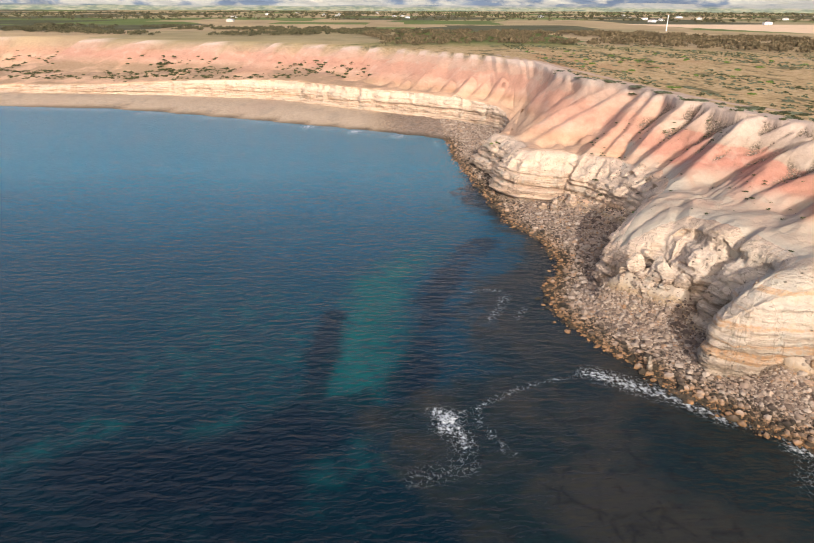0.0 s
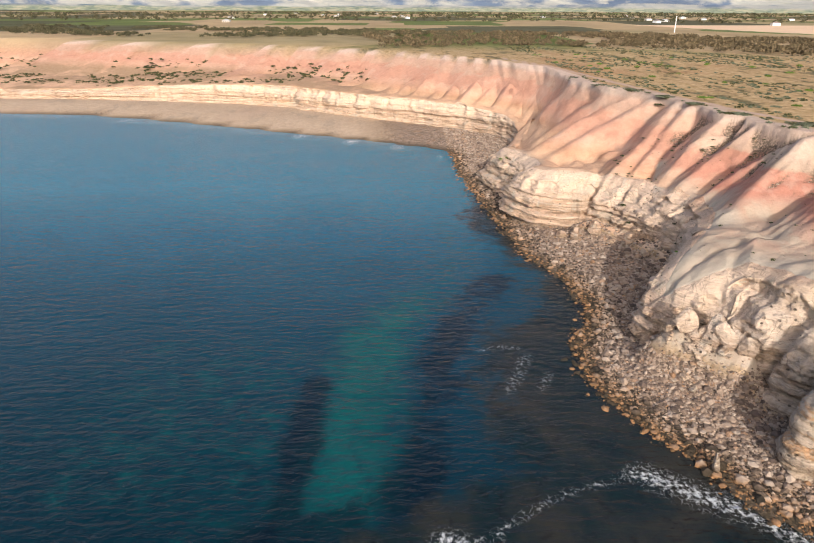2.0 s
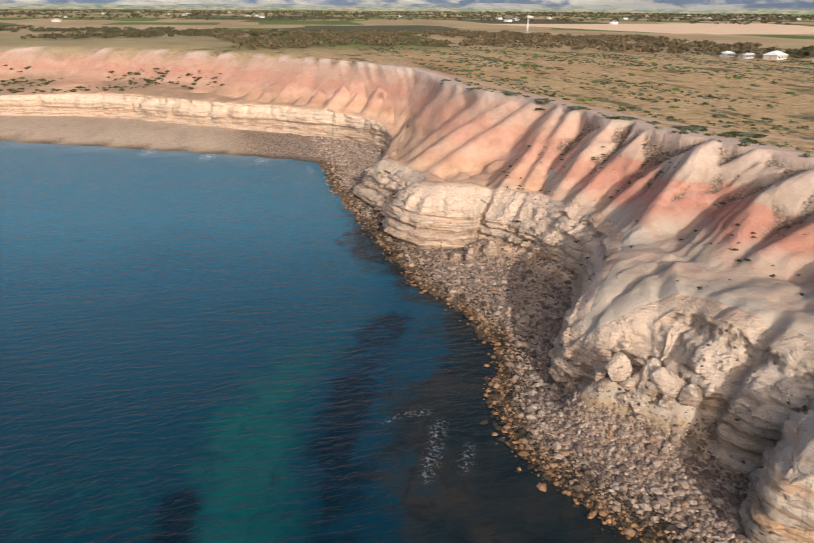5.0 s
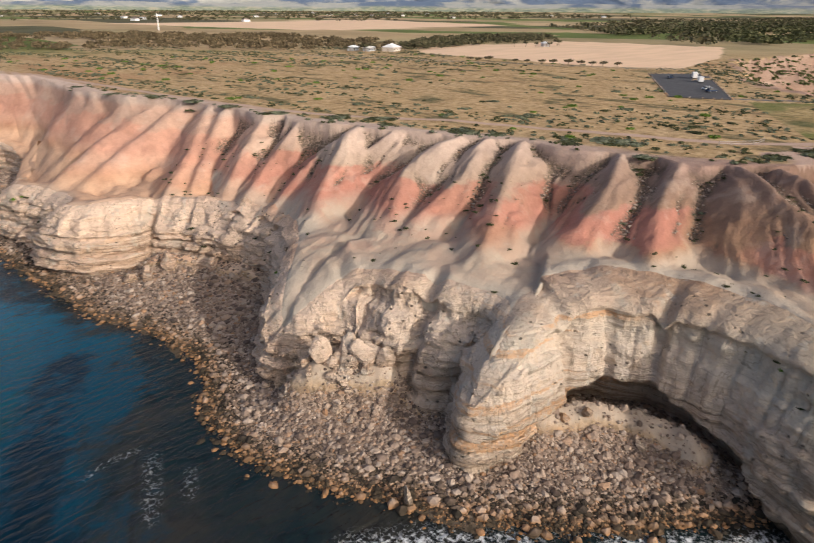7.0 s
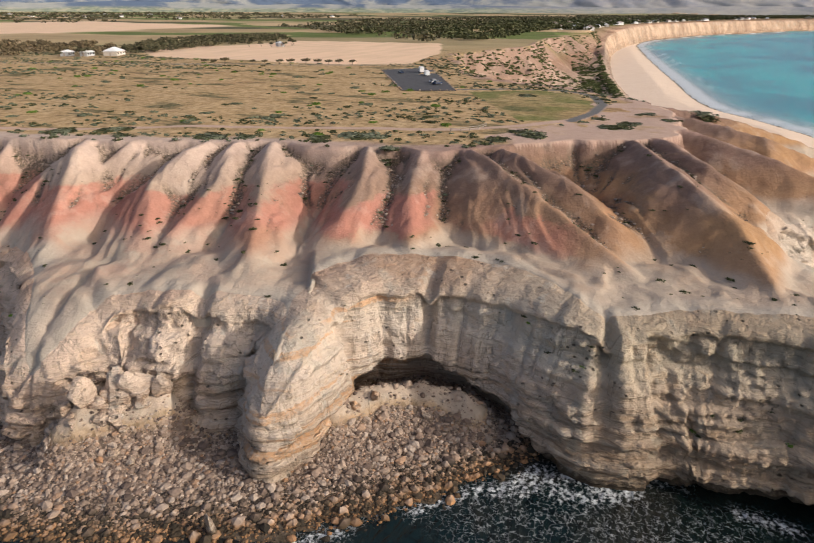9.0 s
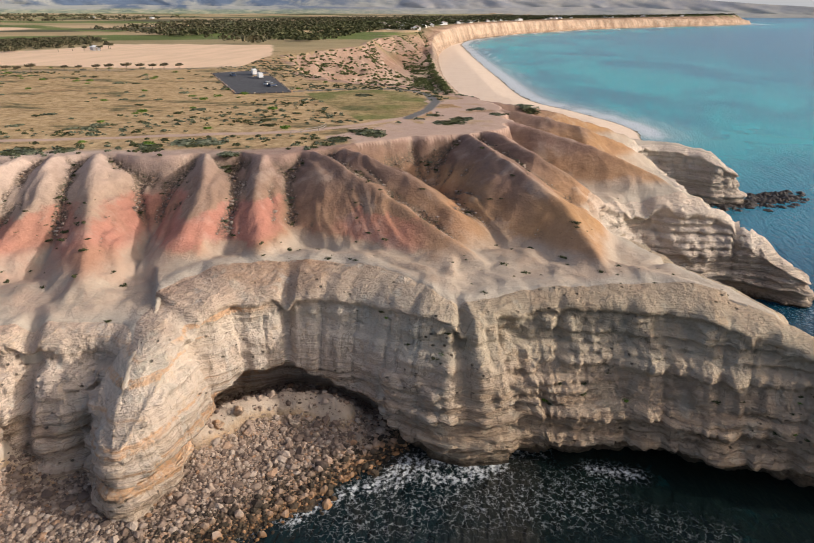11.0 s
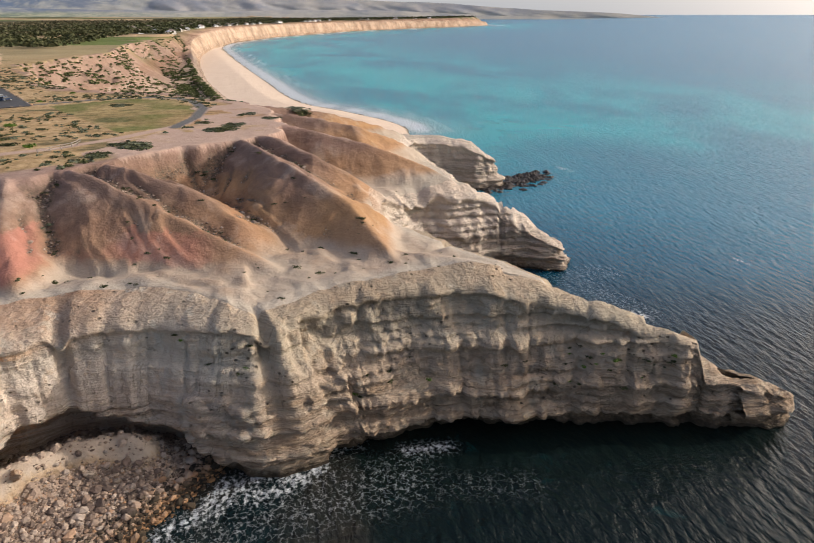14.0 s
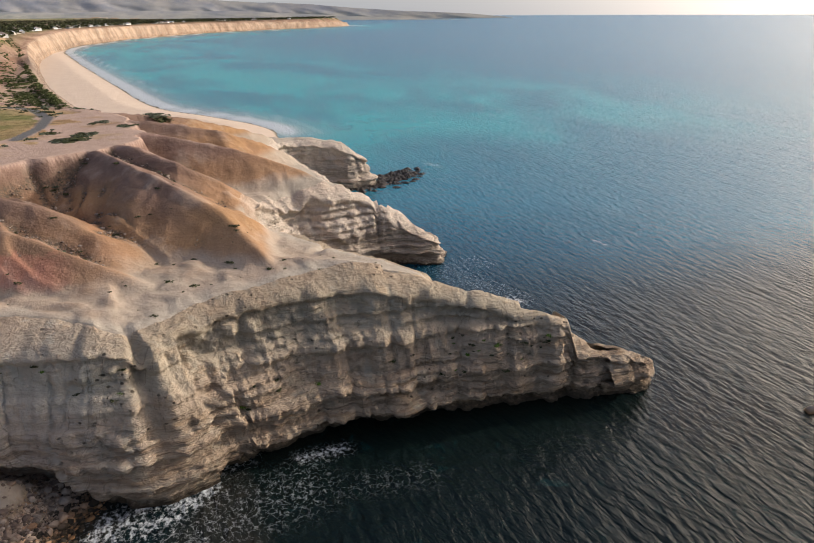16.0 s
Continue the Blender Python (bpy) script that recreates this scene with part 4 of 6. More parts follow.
    return lift(x, y), dict(shore=shore, south=south, foam=foam, ds=ds, bay=bay, open=sstep(70, -10, y) * sstep(40, 100, x), dark=dark, teal=teal, reef=reef, wash=np.clip(wash, 0, 1))


wx = axis(-4990, 4990, 1.6, -40, 110, 1.07)
wy = axis(-4990, 1500, 1.6, -20, 180, 1.07)
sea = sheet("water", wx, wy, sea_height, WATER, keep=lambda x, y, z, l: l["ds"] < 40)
tagged(sea, "deep teal sea with small ripples and foam", "sea", kind="structure")


# ---- cliffs ----
def cliff(name, rows, step, nrow, label, seed, amp=1.0):
    """A rock wall along a stretch of the cliff edge, from the ground above it down below the water."""
    p = spline(rows, step)
    sm = p[:, :2].copy()
    w = max(1, int(1.2 / step))
    for _ in range(3):
        pad = np.pad(sm, ((w, w), (0, 0)), mode="edge")
        sm = sum(pad[k:k + len(sm)] for k in range(2 * w + 1)) / (2 * w + 1)
    tan = np.gradient(sm, axis=0)
    tan /= np.linalg.norm(tan, axis=1)[:, None] + 1e-9
    out = np.stack([tan[:, 1], -tan[:, 0]], 1)
    arc = np.concatenate([[0], np.cumsum(np.hypot(*np.diff(p[:, :2], axis=0).T))]) + seed * 37
    ns = len(p)
    verts, zones = [], []
    und = p[:, 4] + 1.6 * 0.09 * np.maximum(np.hypot(p[:, 0], p[:, 1] - 56) - 250, 0)
    cave = p[:, 4]
    scal = 3.2 * (fbm(arc * 0.17, arc * 0, 5, seed + 20, 0.6) - 0.5) * amp
    notch, gut = runnel(nearest(p[:, 0], p[:, 1], edge)[1])
    crack = sstep(0.07, 0.0, np.abs(vnoise(arc * 0.33, arc * 0, seed + 31) - 0.5))
    drop = amp * 0.8 * np.abs(fbm(arc * 0.3, arc * 0, 4, seed + 40, 0.6) - 0.5)
    for j in range(5, 0, -1):
        f = (0, 0.08, 0.22, 0.5, (2.7 + und) / (3.2 + und), 1.0)[j]
        q = p[:, :2] - out * ((3.2 + und) * f - scal * (1 - f))[:, None]
        z, s = survey(q[:, 0], q[:, 1])
        zone = ground_height(q[:, 0], q[:, 1])[1]
        zone["shingle"] = zone["shingle"] * 0
        zone["clay"] = np.where(s["in_rim"], zone["clay"], np.maximum(zone["clay"], sstep(3, 0.5, s["inner"])))
        zones.append(zone)
        verts.append(np.column_stack([q, s["up"] + (0.07 if j < 4 else 0.03 if j == 4 else -0.10) - drop * (1 - f) ** 3]))
    z, s = survey(p[:, 0] - out[:, 0] * 0.3, p[:, 1] - out[:, 1] * 0.3)
    zt = s["up"] - lift(p[:, 0], p[:, 1]) - 0.1 - drop
    for j in range(nrow + 1):
        v = j / nrow
        z = zt - v * (zt + 2.5)
        qf = np.clip(1 - z / zt, 0, 1)
        prof = 0.60 * np.minimum(qf / 0.40, 1) ** 0.8 + 0.40 * sstep(0.42, 0.9, qf)
        if seed in (5, 7):
            prof = 0.36 * np.minimum(qf / 0.34, 1) + 0.27 * sstep(0.30, 0.58, qf) + 0.22 * sstep(0.57, 0.64, qf) + 0.15 * sstep(0.7, 1.0, qf)
        rib = fbm(arc * 0.13, z * 0.04, 4, seed) - 0.5
        fl = 1 - np.abs(2 * vnoise(arc * 0.24 + 1.8 * fbm(arc * 0.15, z * 0.12, 3, seed + 5), z * 0.05, seed + 6) - 1)
        lump = fbm(arc * 0.4, z * 0.4, 5, seed + 3, 0.62) - 0.5
        wavy = z + 1.2 * fbm(arc * 0.03, z * 0.05, 2, 7) + 0.10 * lump
        bed = sstep(0.46, 0.54, vnoise(wavy * 0.42, arc * 0.010, 90)) - 0.5 + 0.6 * (sstep(0.35, 0.65, vnoise(wavy * 1.45, arc * 0.03, 91)) - 0.5)
        block = hash2(np.floor(arc * 0.42 + 0.6 * lump), np.floor(wavy * 0.55 + 0.4 * hash2(np.floor(arc * 0.42 + 0.6 * lump), arc * 0, seed + 51)), seed + 50) - 0.5
        block = block + 0.5 * (hash2(np.floor(arc * 1.1 + lump), np.floor(wavy * 1.3), seed + 52) - 0.5)
        strong = sstep(0.0, 0.07, qf) * amp
        high = sstep(0.75, 0.30, qf)
        off = scal + p[:, 3] * prof + strong * (0.55 if seed == 4 else 1.0) * ((0.8 if seed in (4, 5, 7) else 1.5) * rib * (0.35 + high) - (0.3 if seed in (4, 5, 7) else 0.6) * fl ** 2 * high + 2.6 * lump + (1.15 + 0.10 * p[:, 3]) * bed + (0.35 if seed == 4 else 0.85) * block)
        off = off - strong * ((1.5 if seed in (4, 5, 7) else 2.4) * notch * high + 0.8 * gut * sstep(0.35, 0.05, qf) + 0.45 * crack * high)
        zu = p[:, 5] * (0.9 + 0.35 * (fbm(arc * 0.12, arc * 0, 3, seed + 8) - 0.5))
        off = off - cave * sstep(zu, zu - 1.3, z) - 0.5 * sstep(1.2, 0.2, z)
        zj = z + 0.1 * lump * strong
        verts.append(np.column_stack([p[:, :2] + out * off[:, None], zj + lift(p[:, 0], p[:, 1])]))
    n = len(verts)
    i = (np.arange(n - 1)[:, None] * ns + np.arange(ns - 1)).ravel()
    quads = np.stack([i, i + ns, i + ns + 1, i + 1], 1)
    rest = (n - 5) * ns
    layers = {key: np.concatenate([zn[key] for zn in zones] + [np.full(rest, 1.0 if key == "clay" else 0.0)]) for key in zones[0]}
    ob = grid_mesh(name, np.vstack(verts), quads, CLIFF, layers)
    if seed in (1, 8):
        ob.data.materials.append(GROUND)
        which = np.zeros(len(quads), dtype=np.int32)
        which[:5 * (ns - 1)] = 1
        ob.data.polygons.foreach_set("material_index", which)
    return tagged(ob, label, "cliff", kind="structure")


cliff("cliff_bay", COAST_BAY + COAST_NORTH[:1], 1.3, 34, "pale and orange layered cliff behind the far beach", 1)
cliff("cliff_north", COAST_BAY[-1:] + COAST_NORTH + COAST_NOSE[:2], 0.55, 60, "cream limestone cliff with horizontal beds above boulders", 2)
cliff("cliff_nose", COAST_NORTH[-2:] + COAST_NOSE + COAST_COVE[:2], 0.33, 80, "pale limestone buttresses with gullies above shingle", 3)
cliff("cliff_cove", COAST_NOSE[-2:] + COAST_COVE + COAST_HEAD[:2], 0.33, 84, "curved limestone wall undercut by a dark sea cave", 4)
cliff("cliff_headland", COAST_COVE[-2:] + COAST_HEAD + COAST_TIP[:2], 0.33, 84, "grey limestone headland with ledges, undercut at the water", 5)
cliff("cliff_headland_back", COAST_HEAD[-2:] + COAST_TIP + COAST_SECOND[:1], 0.8, 40, "shaded limestone cliff behind the headland", 6)
cliff("cliff_second", COAST_TIP[-2:] + COAST_SECOND + COAST_SOUTH[:3], 0.6, 52, "second limestone headland with a sea cave", 7)
cliff("cliff_south", COAST_SOUTH[1:], 6.0, 12, "low ochre cliffs along the distant bay", 8, 0.25)


# ---- distance: hills behind the plain ----
def hills_mat():
    m = Mat("distant_hills", 1.0, 0.0)
    x, y, z = m.xyz()
    # cloud shade is painted as dark blue patches, haze as blue-grey tones
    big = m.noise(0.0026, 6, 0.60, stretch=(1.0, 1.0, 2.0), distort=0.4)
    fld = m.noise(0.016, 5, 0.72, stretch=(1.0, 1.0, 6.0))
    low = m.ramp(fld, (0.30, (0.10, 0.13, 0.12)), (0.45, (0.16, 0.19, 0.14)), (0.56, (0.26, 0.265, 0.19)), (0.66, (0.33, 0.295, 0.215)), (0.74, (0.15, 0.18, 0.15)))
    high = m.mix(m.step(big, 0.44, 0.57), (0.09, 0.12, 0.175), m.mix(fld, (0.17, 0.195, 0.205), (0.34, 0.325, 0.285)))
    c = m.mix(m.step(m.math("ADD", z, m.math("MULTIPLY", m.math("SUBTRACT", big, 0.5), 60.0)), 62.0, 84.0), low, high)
    # paler to the south: thicker haze put into the colour
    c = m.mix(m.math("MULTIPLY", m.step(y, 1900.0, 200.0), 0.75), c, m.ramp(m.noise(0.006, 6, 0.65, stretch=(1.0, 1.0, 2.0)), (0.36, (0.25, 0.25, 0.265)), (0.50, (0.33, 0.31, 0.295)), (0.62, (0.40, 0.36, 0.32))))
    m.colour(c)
    # the backdrop glows faintly in its own colour
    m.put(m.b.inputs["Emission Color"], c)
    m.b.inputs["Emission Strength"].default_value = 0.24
    return m.m


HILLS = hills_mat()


def hill_ridge(name, r, low, gain, seed, deep):
    """A range along the land side of the horizon, folded by spurs and valleys."""
    ang = np.radians(np.linspace(-48, 126, 760))
    deg = np.degrees(ang)
    top = (0.95 + 0.45 * sstep(-5, 30, deg) * sstep(80, 55, deg)) * (1 - 0.1 * sstep(70, 88, deg)) * (1 - sstep(88, 122, deg)) - 0.5 * sstep(116, 124, deg) + 0.3 * sstep(70, 84, deg) * sstep(118, 100, deg)
    prof = low + gain * top * (0.62 + 0.7 * fbm(deg * 0.12, deg * 0, 5, seed))
    rows, n_up = [], 26
    for k in range(n_up):
        f = k / (n_up - 1)
        fold = 1 - np.abs(2 * fbm(deg * 0.30 + 1.2 * f, deg * 0 + f * 1.3, 4, seed + 5) - 1)
        el = -1.3 + (prof + 1.3) * f ** 0.8
        rr = r + 260 * f + deep * (fold - 0.7) * math.sin(math.pi * min(1.0, 0.15 + f * 0.85))
        rows.append(np.column_stack([rr * np.sin(ang), 56 + rr * np.cos(ang), EYE + rr * np.tan(np.radians(el))]))
    n = len(ang)
    i = (np.arange(n_up - 1)[:, None] * n + np.arange(n - 1)).ravel()
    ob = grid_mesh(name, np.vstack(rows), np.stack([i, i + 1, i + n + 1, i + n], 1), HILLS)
    return tagged(ob, "blue-grey hills with pale paddocks, painted haze and cloud shade", "hills", kind="structure")


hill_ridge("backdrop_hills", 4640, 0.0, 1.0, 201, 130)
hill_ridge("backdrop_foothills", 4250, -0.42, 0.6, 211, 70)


# ---- things: helpers ----
def simple(name, col, rough=0.7, var=0.25, scale=3.0, metal=0.0, spec=0.3):
    m = Mat(name, rough, spec)
    n = m.noise(scale, 5, 0.6)
    dark = tuple(v * (1 - var) for v in col)
    m.colour(m.mix(m.step(n, 0.3, 0.7), dark, col))
    m.b.inputs["Metallic"].default_value = metal
    return m.m


def rocky(name, island=False):
    m = Mat(name, 0.92, 0.15)
    r = m.island() if island else m.rand()
    c = m.ramp(r, (0.0, (0.12, 0.09, 0.075)), (0.3, (0.24, 0.175, 0.135)), (0.6, (0.34, 0.26, 0.20)), (0.85, (0.45, 0.37, 0.30)), (1.0, (0.34, 0.20, 0.115)))
    c = m.mix(0.5, c, m.ramp(m.noise(1.4, 5, 0.65), (0.3, 0.5), (0.65, 1.0)), "MULTIPLY")
    x, y, z = m.xyz()
    low = m.step(m.math("ADD", z, m.math("MULTIPLY", r, 0.9)), 1.9, 0.7)
    c = m.mix(low, c, m.ramp(r, (0.0, (0.03, 0.026, 0.02)), (0.45, (0.075, 0.055, 0.035)), (0.7, (0.22, 0.12, 0.055)), (1.0, (0.36, 0.19, 0.08))))
    m.colour(c)
    m.bump(m.noise(3.0, 6, 0.65), 0.6, 0.2)
    return m.m


def leafy(name, a, b):
    m = Mat(name, 0.8, 0.15)
    r = m.island()
    c = m.mix(r, a, b)
    m.colour(m.mix(0.35, c, m.ramp(m.rand(), (0.0, (0.6, 0.7, 0.6)), (1.0, (1.0, 1.0, 0.9))), "MULTIPLY"))
    return m.m


STONE, STONE_MANY = rocky("loose_stone"), rocky("loose_stones", True)
LEAF_GREEN = leafy("bright_leaf", (0.07, 0.13, 0.018), (0.17, 0.25, 0.045))
LEAF_GREY = leafy("grey_leaf", (0.095, 0.105, 0.065), (0.20, 0.21, 0.145))
LEAF_DARK = leafy("dark_leaf", (0.038, 0.045, 0.018), (0.10, 0.10, 0.046))
LEAF_TREE = leafy("tree_leaf", (0.070, 0.058, 0.032), (0.17, 0.125, 0.075))
LEAF_WOOD = leafy("wood_leaf", (0.050, 0.052, 0.026), (0.125, 0.105, 0.062))
LEAF_SCRUB = leafy("scrub_leaf", (0.055, 0.070, 0.022), (0.13, 0.14, 0.055))
BARK = simple("bark", (0.16, 0.12, 0.09), 0.9)
WHITE = simple("white_paint", (0.78, 0.78, 0.76), 0.5, 0.08)
ASPHALT = simple("asphalt", (0.085, 0.083, 0.085), 0.9, 0.3, 0.6)
TIMBER = simple("weathered_timber", (0.42, 0.36, 0.30), 0.8, 0.3, 2.0)
TIN = simple("roof_metal", (0.45, 0.46, 0.47), 0.4, 0.12, 1.0)
TILE = simple("roof_tile", (0.28, 0.22, 0.19), 0.8, 0.3, 2.0)
BRICK = simple("house_wall", (0.60, 0.53, 0.45), 0.85, 0.2, 1.0)
GLASS = simple("dark_glass", (0.02, 0.025, 0.03), 0.08, 0.1, 1.0, spec=0.6)
RUBBER = simple("rubber", (0.02, 0.02, 0.02), 0.85)


def part(name, bm, material, parent, label=""):
    me = bpy.data.meshes.new(name)
    bm.to_mesh(me)
    bm.free()
    me.materials.append(material)
    ob = new(name, me)
    if parent is not None:
        ob.parent = parent
    return tagged(ob, label)


def box(bm, x0, y0, z0, x1, y1, z1, bevel=0.0):
    r = bmesh.ops.create_cube(bm, size=1)
    bmesh.ops.scale(bm, vec=(x1 - x0, y1 - y0, z1 - z0), verts=r["verts"])
    bmesh.ops.translate(bm, vec=((x0 + x1) / 2, (y0 + y1) / 2, (z0 + z1) / 2), verts=r["verts"])
    if bevel:
        edges = list({e for v in r["verts"] for e in v.link_edges})
        bmesh.ops.bevel(bm, geom=edges, offset=bevel, segments=1, affect="EDGES")
    return bm


def heights(pts):
    p = np.array(pts, float)
    z, s = survey(p[:, 0], p[:, 1])
    return np.where((s["inner"] > 4) & (s["r"] > 300), np.maximum(s["up"], z), z), s


def rock_mesh(name, seed, subdiv=2, flat=0.75, rough=0.3):
    """A broken block: an icosphere cut by planes and roughened."""
    rnd = random.Random(seed)
    bm = bmesh.new()
    bmesh.ops.create_icosphere(bm, subdivisions=subdiv, radius=1.0)
    planes = [(Vector((rnd.uniform(-1, 1), rnd.uniform(-1, 1), rnd.uniform(-0.6, 1))).normalized(), rnd.uniform(0.38, 0.75)) for _ in range(14)]
    for v in bm.verts:
        for n, d in planes:
            over = v.co.dot(n) - d
            if over > 0:
                v.co -= n * over
        v.co += v.co.normalized() * rough * 0.35 * (noise.noise(v.co * 2.3 + Vector((seed, 0, 0))))
        v.co.z *= flat
    me = bpy.data.meshes.new(name)
    bm.to_mesh(me)
    bm.free()
    me.materials.append(STONE)
    return me


# ---- shingle and boulders on the shore ----
ROCKS = [rock_mesh("boulder", k, 2, random.uniform(0.6, 0.95)) for k in range(8)]


BLOCK_MESHES = []
for k in range(6):
    me = rock_mesh("fallen_block", 40 + k, 3, 0.9, 0.25)
    me.materials.clear()
    me.materials.append(CLIFF)
    BLOCK_MESHES.append(me)


def boulder(x, y, z, size, label, seed, stretch=(1, 1, 1), group="boulders on the shore", tilt=0.3, name="boulder"):
    rnd = random.Random(seed)
    kinds = BLOCK_MESHES if name == "fallen_block" else ROCKS
    ob = new(name, kinds[seed % len(kinds)])
    ob.matrix_world = Matrix.LocRotScale((x, y, z), Euler((rnd.uniform(-tilt, tilt), rnd.uniform(-tilt, tilt), rnd.uniform(0, 6.28))), (size * stretch[0], size * stretch[1], size * stretch[2]))
    return tagged(ob, label, "boulder", group)


rng = np.random.RandomState(5)


def shore_spots(n, x0, x1, y0, y1, lo, hi, clear=0.3):
    """Random places on the beach between the cliff foot and the water's edge."""
    x, y = rng.uniform(x0, x1, n), rng.uniform(y0, y1, n)
    z, s = survey(x, y)
    foot = np.interp(s["at"], np.arange(len(edge)), edge[:, 3]) * 0.8
    und = np.interp(s["at"], np.arange(len(edge)), edge[:, 4])
    ok = (s["ds"] > lo) & (s["ds"] < hi) & (s["inner"] < und - foot + clear)
    return x[ok], y[ok], z[ok], s["ds"][ok]


def stone_field(name, x, y, z, size, label, mat=None):
    """Many small stones as one mesh: jittered and flattened twenty-sided pieces."""
    bm = bmesh.new()
    bmesh.ops.create_icosphere(bm, subdivisions=1, radius=1.0)
    bm.verts.ensure_lookup_table()
    base = np.array([v.co[:] for v in bm.verts])
    tris = np.array([[v.index for v in f.verts] for f in bm.faces])
    bm.free()
    n = len(x)
    m = len(base)
    sc = size[:, None] * np.stack([rng.uniform(0.75, 1.35, n), rng.uniform(0.75, 1.35, n), rng.uniform(0.5, 0.9, n)], 1)
    jit = 1 + rng.uniform(-0.22, 0.22, (n, m, 1))
    a = rng.uniform(0, 6.28, n)
    v = base[None] * jit * sc[:, None]
    vx = v[..., 0] * np.cos(a)[:, None] - v[..., 1] * np.sin(a)[:, None]
    vy = v[..., 0] * np.sin(a)[:, None] + v[..., 1] * np.cos(a)[:, None]
    co = np.stack([vx + x[:, None], vy + y[:, None], v[..., 2] + z[:, None]], 2).reshape(-1, 3)
    f = (tris[None] + (np.arange(n) * m)[:, None, None]).reshape(-1, 3)
    ob = grid_mesh(name, co, f, mat or STONE_MANY, None, False)
    return tagged(ob, label, "stones", kind="stuff")


x, y, z, ds = shore_spots(190000, 26, 96, 62, 185, -4, 60)
keep = rng.uniform(0, 1, len(x)) < np.where(ds > 0, 0.95, np.exp(ds / 1.0) * 0.5)
for pts, h, w in TALUS[:2]:
    keep &= (nearest(x, y, np.array(pts, float))[0] > w * 0.75) | (rng.uniform(0, 1, len(x)) < 0.12)
x, y, z, ds = x[keep], y[keep], z[keep], ds[keep]
size = np.clip(rng.lognormal(-1.98, 0.62, len(x)), 0.08, 0.9)
stone_field("shingle", x, y, np.maximum(z, -0.35) + size * 0.12, size, "cream, pink and rust boulders lying on the shore")
x, y, z, ds = shore_spots(50000, 20, 80, 185, 400, -4, 40)
keep = rng.uniform(0, 1, len(x)) < np.where(ds > 0, 0.6, np.exp(ds / 1.6) * 0.5)
x, y, z = x[keep], y[keep], z[keep]
size = np.clip(rng.lognormal(-1.25, 0.42, len(x)), 0.15, 1.0)
stone_field("shingle", x, y, np.maximum(z, -0.35) + size * 0.1, size, "pale broken stones below the northern cliff")

x, y, z, ds = shore_spots(2600, 28, 96, 62, 300, -3, 40, 0.0)
for k in range(min(230, len(x))):
    s = 0.55 + 0.9 * random.random() ** 2.2
    lab = "rust-stained wet boulder at the water's edge" if ds[k] < 3 else "cream limestone boulder resting on shingle"
    boulder(x[k], y[k], max(z[k], -0.3) + 0.15 * s, s, lab, k)

BLOCKS = [(57.5, 133, 4.2, 3.0, 5.2), (53, 136, 3.0, 3.2, 4.0), (60.5, 129.5, 3.2, 2.6, 4.4), (56, 134, 2.6, 3.4, 3.6), (51, 138.5, 1.8, 2.0, 2.4), (49.5, 143.5, 1.6, 1.5, 1.6), (58, 130.5, 2.4, 2.6, 3.4), (61, 127, 2.0, 2.4, 2.6), (52.5, 141, 2.0, 2.4, 3.2), (47.5, 146.5, 1.4, 1.2, 1.0),
          (54, 130.5, 1.6, 1.6, 1.5), (47, 211.5, 2.2, 2.4, 2.2), (51, 209.5, 2.4, 2.6, 2.6), (56, 208, 2.6, 3.0, 3.4), (60, 203, 2.2, 2.4, 2.0), (64, 199, 3.0, 3.0, 3.0), (30, 285, 3.0, 3.6, 4.2),
          (48, 107.6, 1.1, 1.3, 3.0), (78, 98, 1.6, 1.9, 1.2), (75, 100, 1.4, 1.1, 1.0), (81, 90, 1.3, 1.6, 1.1), (82, 79, 1.2, 1.3, 1.0), (80.5, 86, 0.9, 1.1, 0.8)]
for k in range(26):
    ang, d = random.uniform(0, 6.28), 6.5 * random.random() ** 0.6
    a = random.uniform(0.5, 1.7)
    BLOCKS.append((54.5 + d * math.cos(ang) * 0.8, 132.5 + d * math.sin(ang), a, a * random.uniform(0.7, 1.3), a * random.uniform(0.6, 1.2)))
bz, _ = heights([b[:2] for b in BLOCKS])
for k, (x, y, a, b, h) in enumerate(BLOCKS):
    boulder(x, y, max(bz[k], 0.2) + h * 0.30, 1.0, "large fallen limestone block leaning at the cliff foot", 300 + k, (a, b, h), "fallen blocks", 0.25, "fallen_block")

boulder(62, -46.5, 0.2, 1.0, "black wet rock standing out of the sea", 777, (1.6, 1.4, 1.6), "", 0.2, "sea_rock")
f = rng.uniform(0, 1, 420)
rx = np.stack([240 + 22 * f + rng.normal(0, 3.5, 420), -13 - 36 * f + rng.normal(0, 3.0 + 4 * (1 - f), 420)], 1)
rs = rng.uniform(0.7, 2.0, len(rx))
stone_field("reef_rocks", rx[:, 0], rx[:, 1], np.full(len(rx), -0.35 * rs.mean()), rs, "dark wet reef rocks below the far headland", simple("wet_reef", (0.05, 0.04, 0.032), 0.6, 0.5, 0.4))


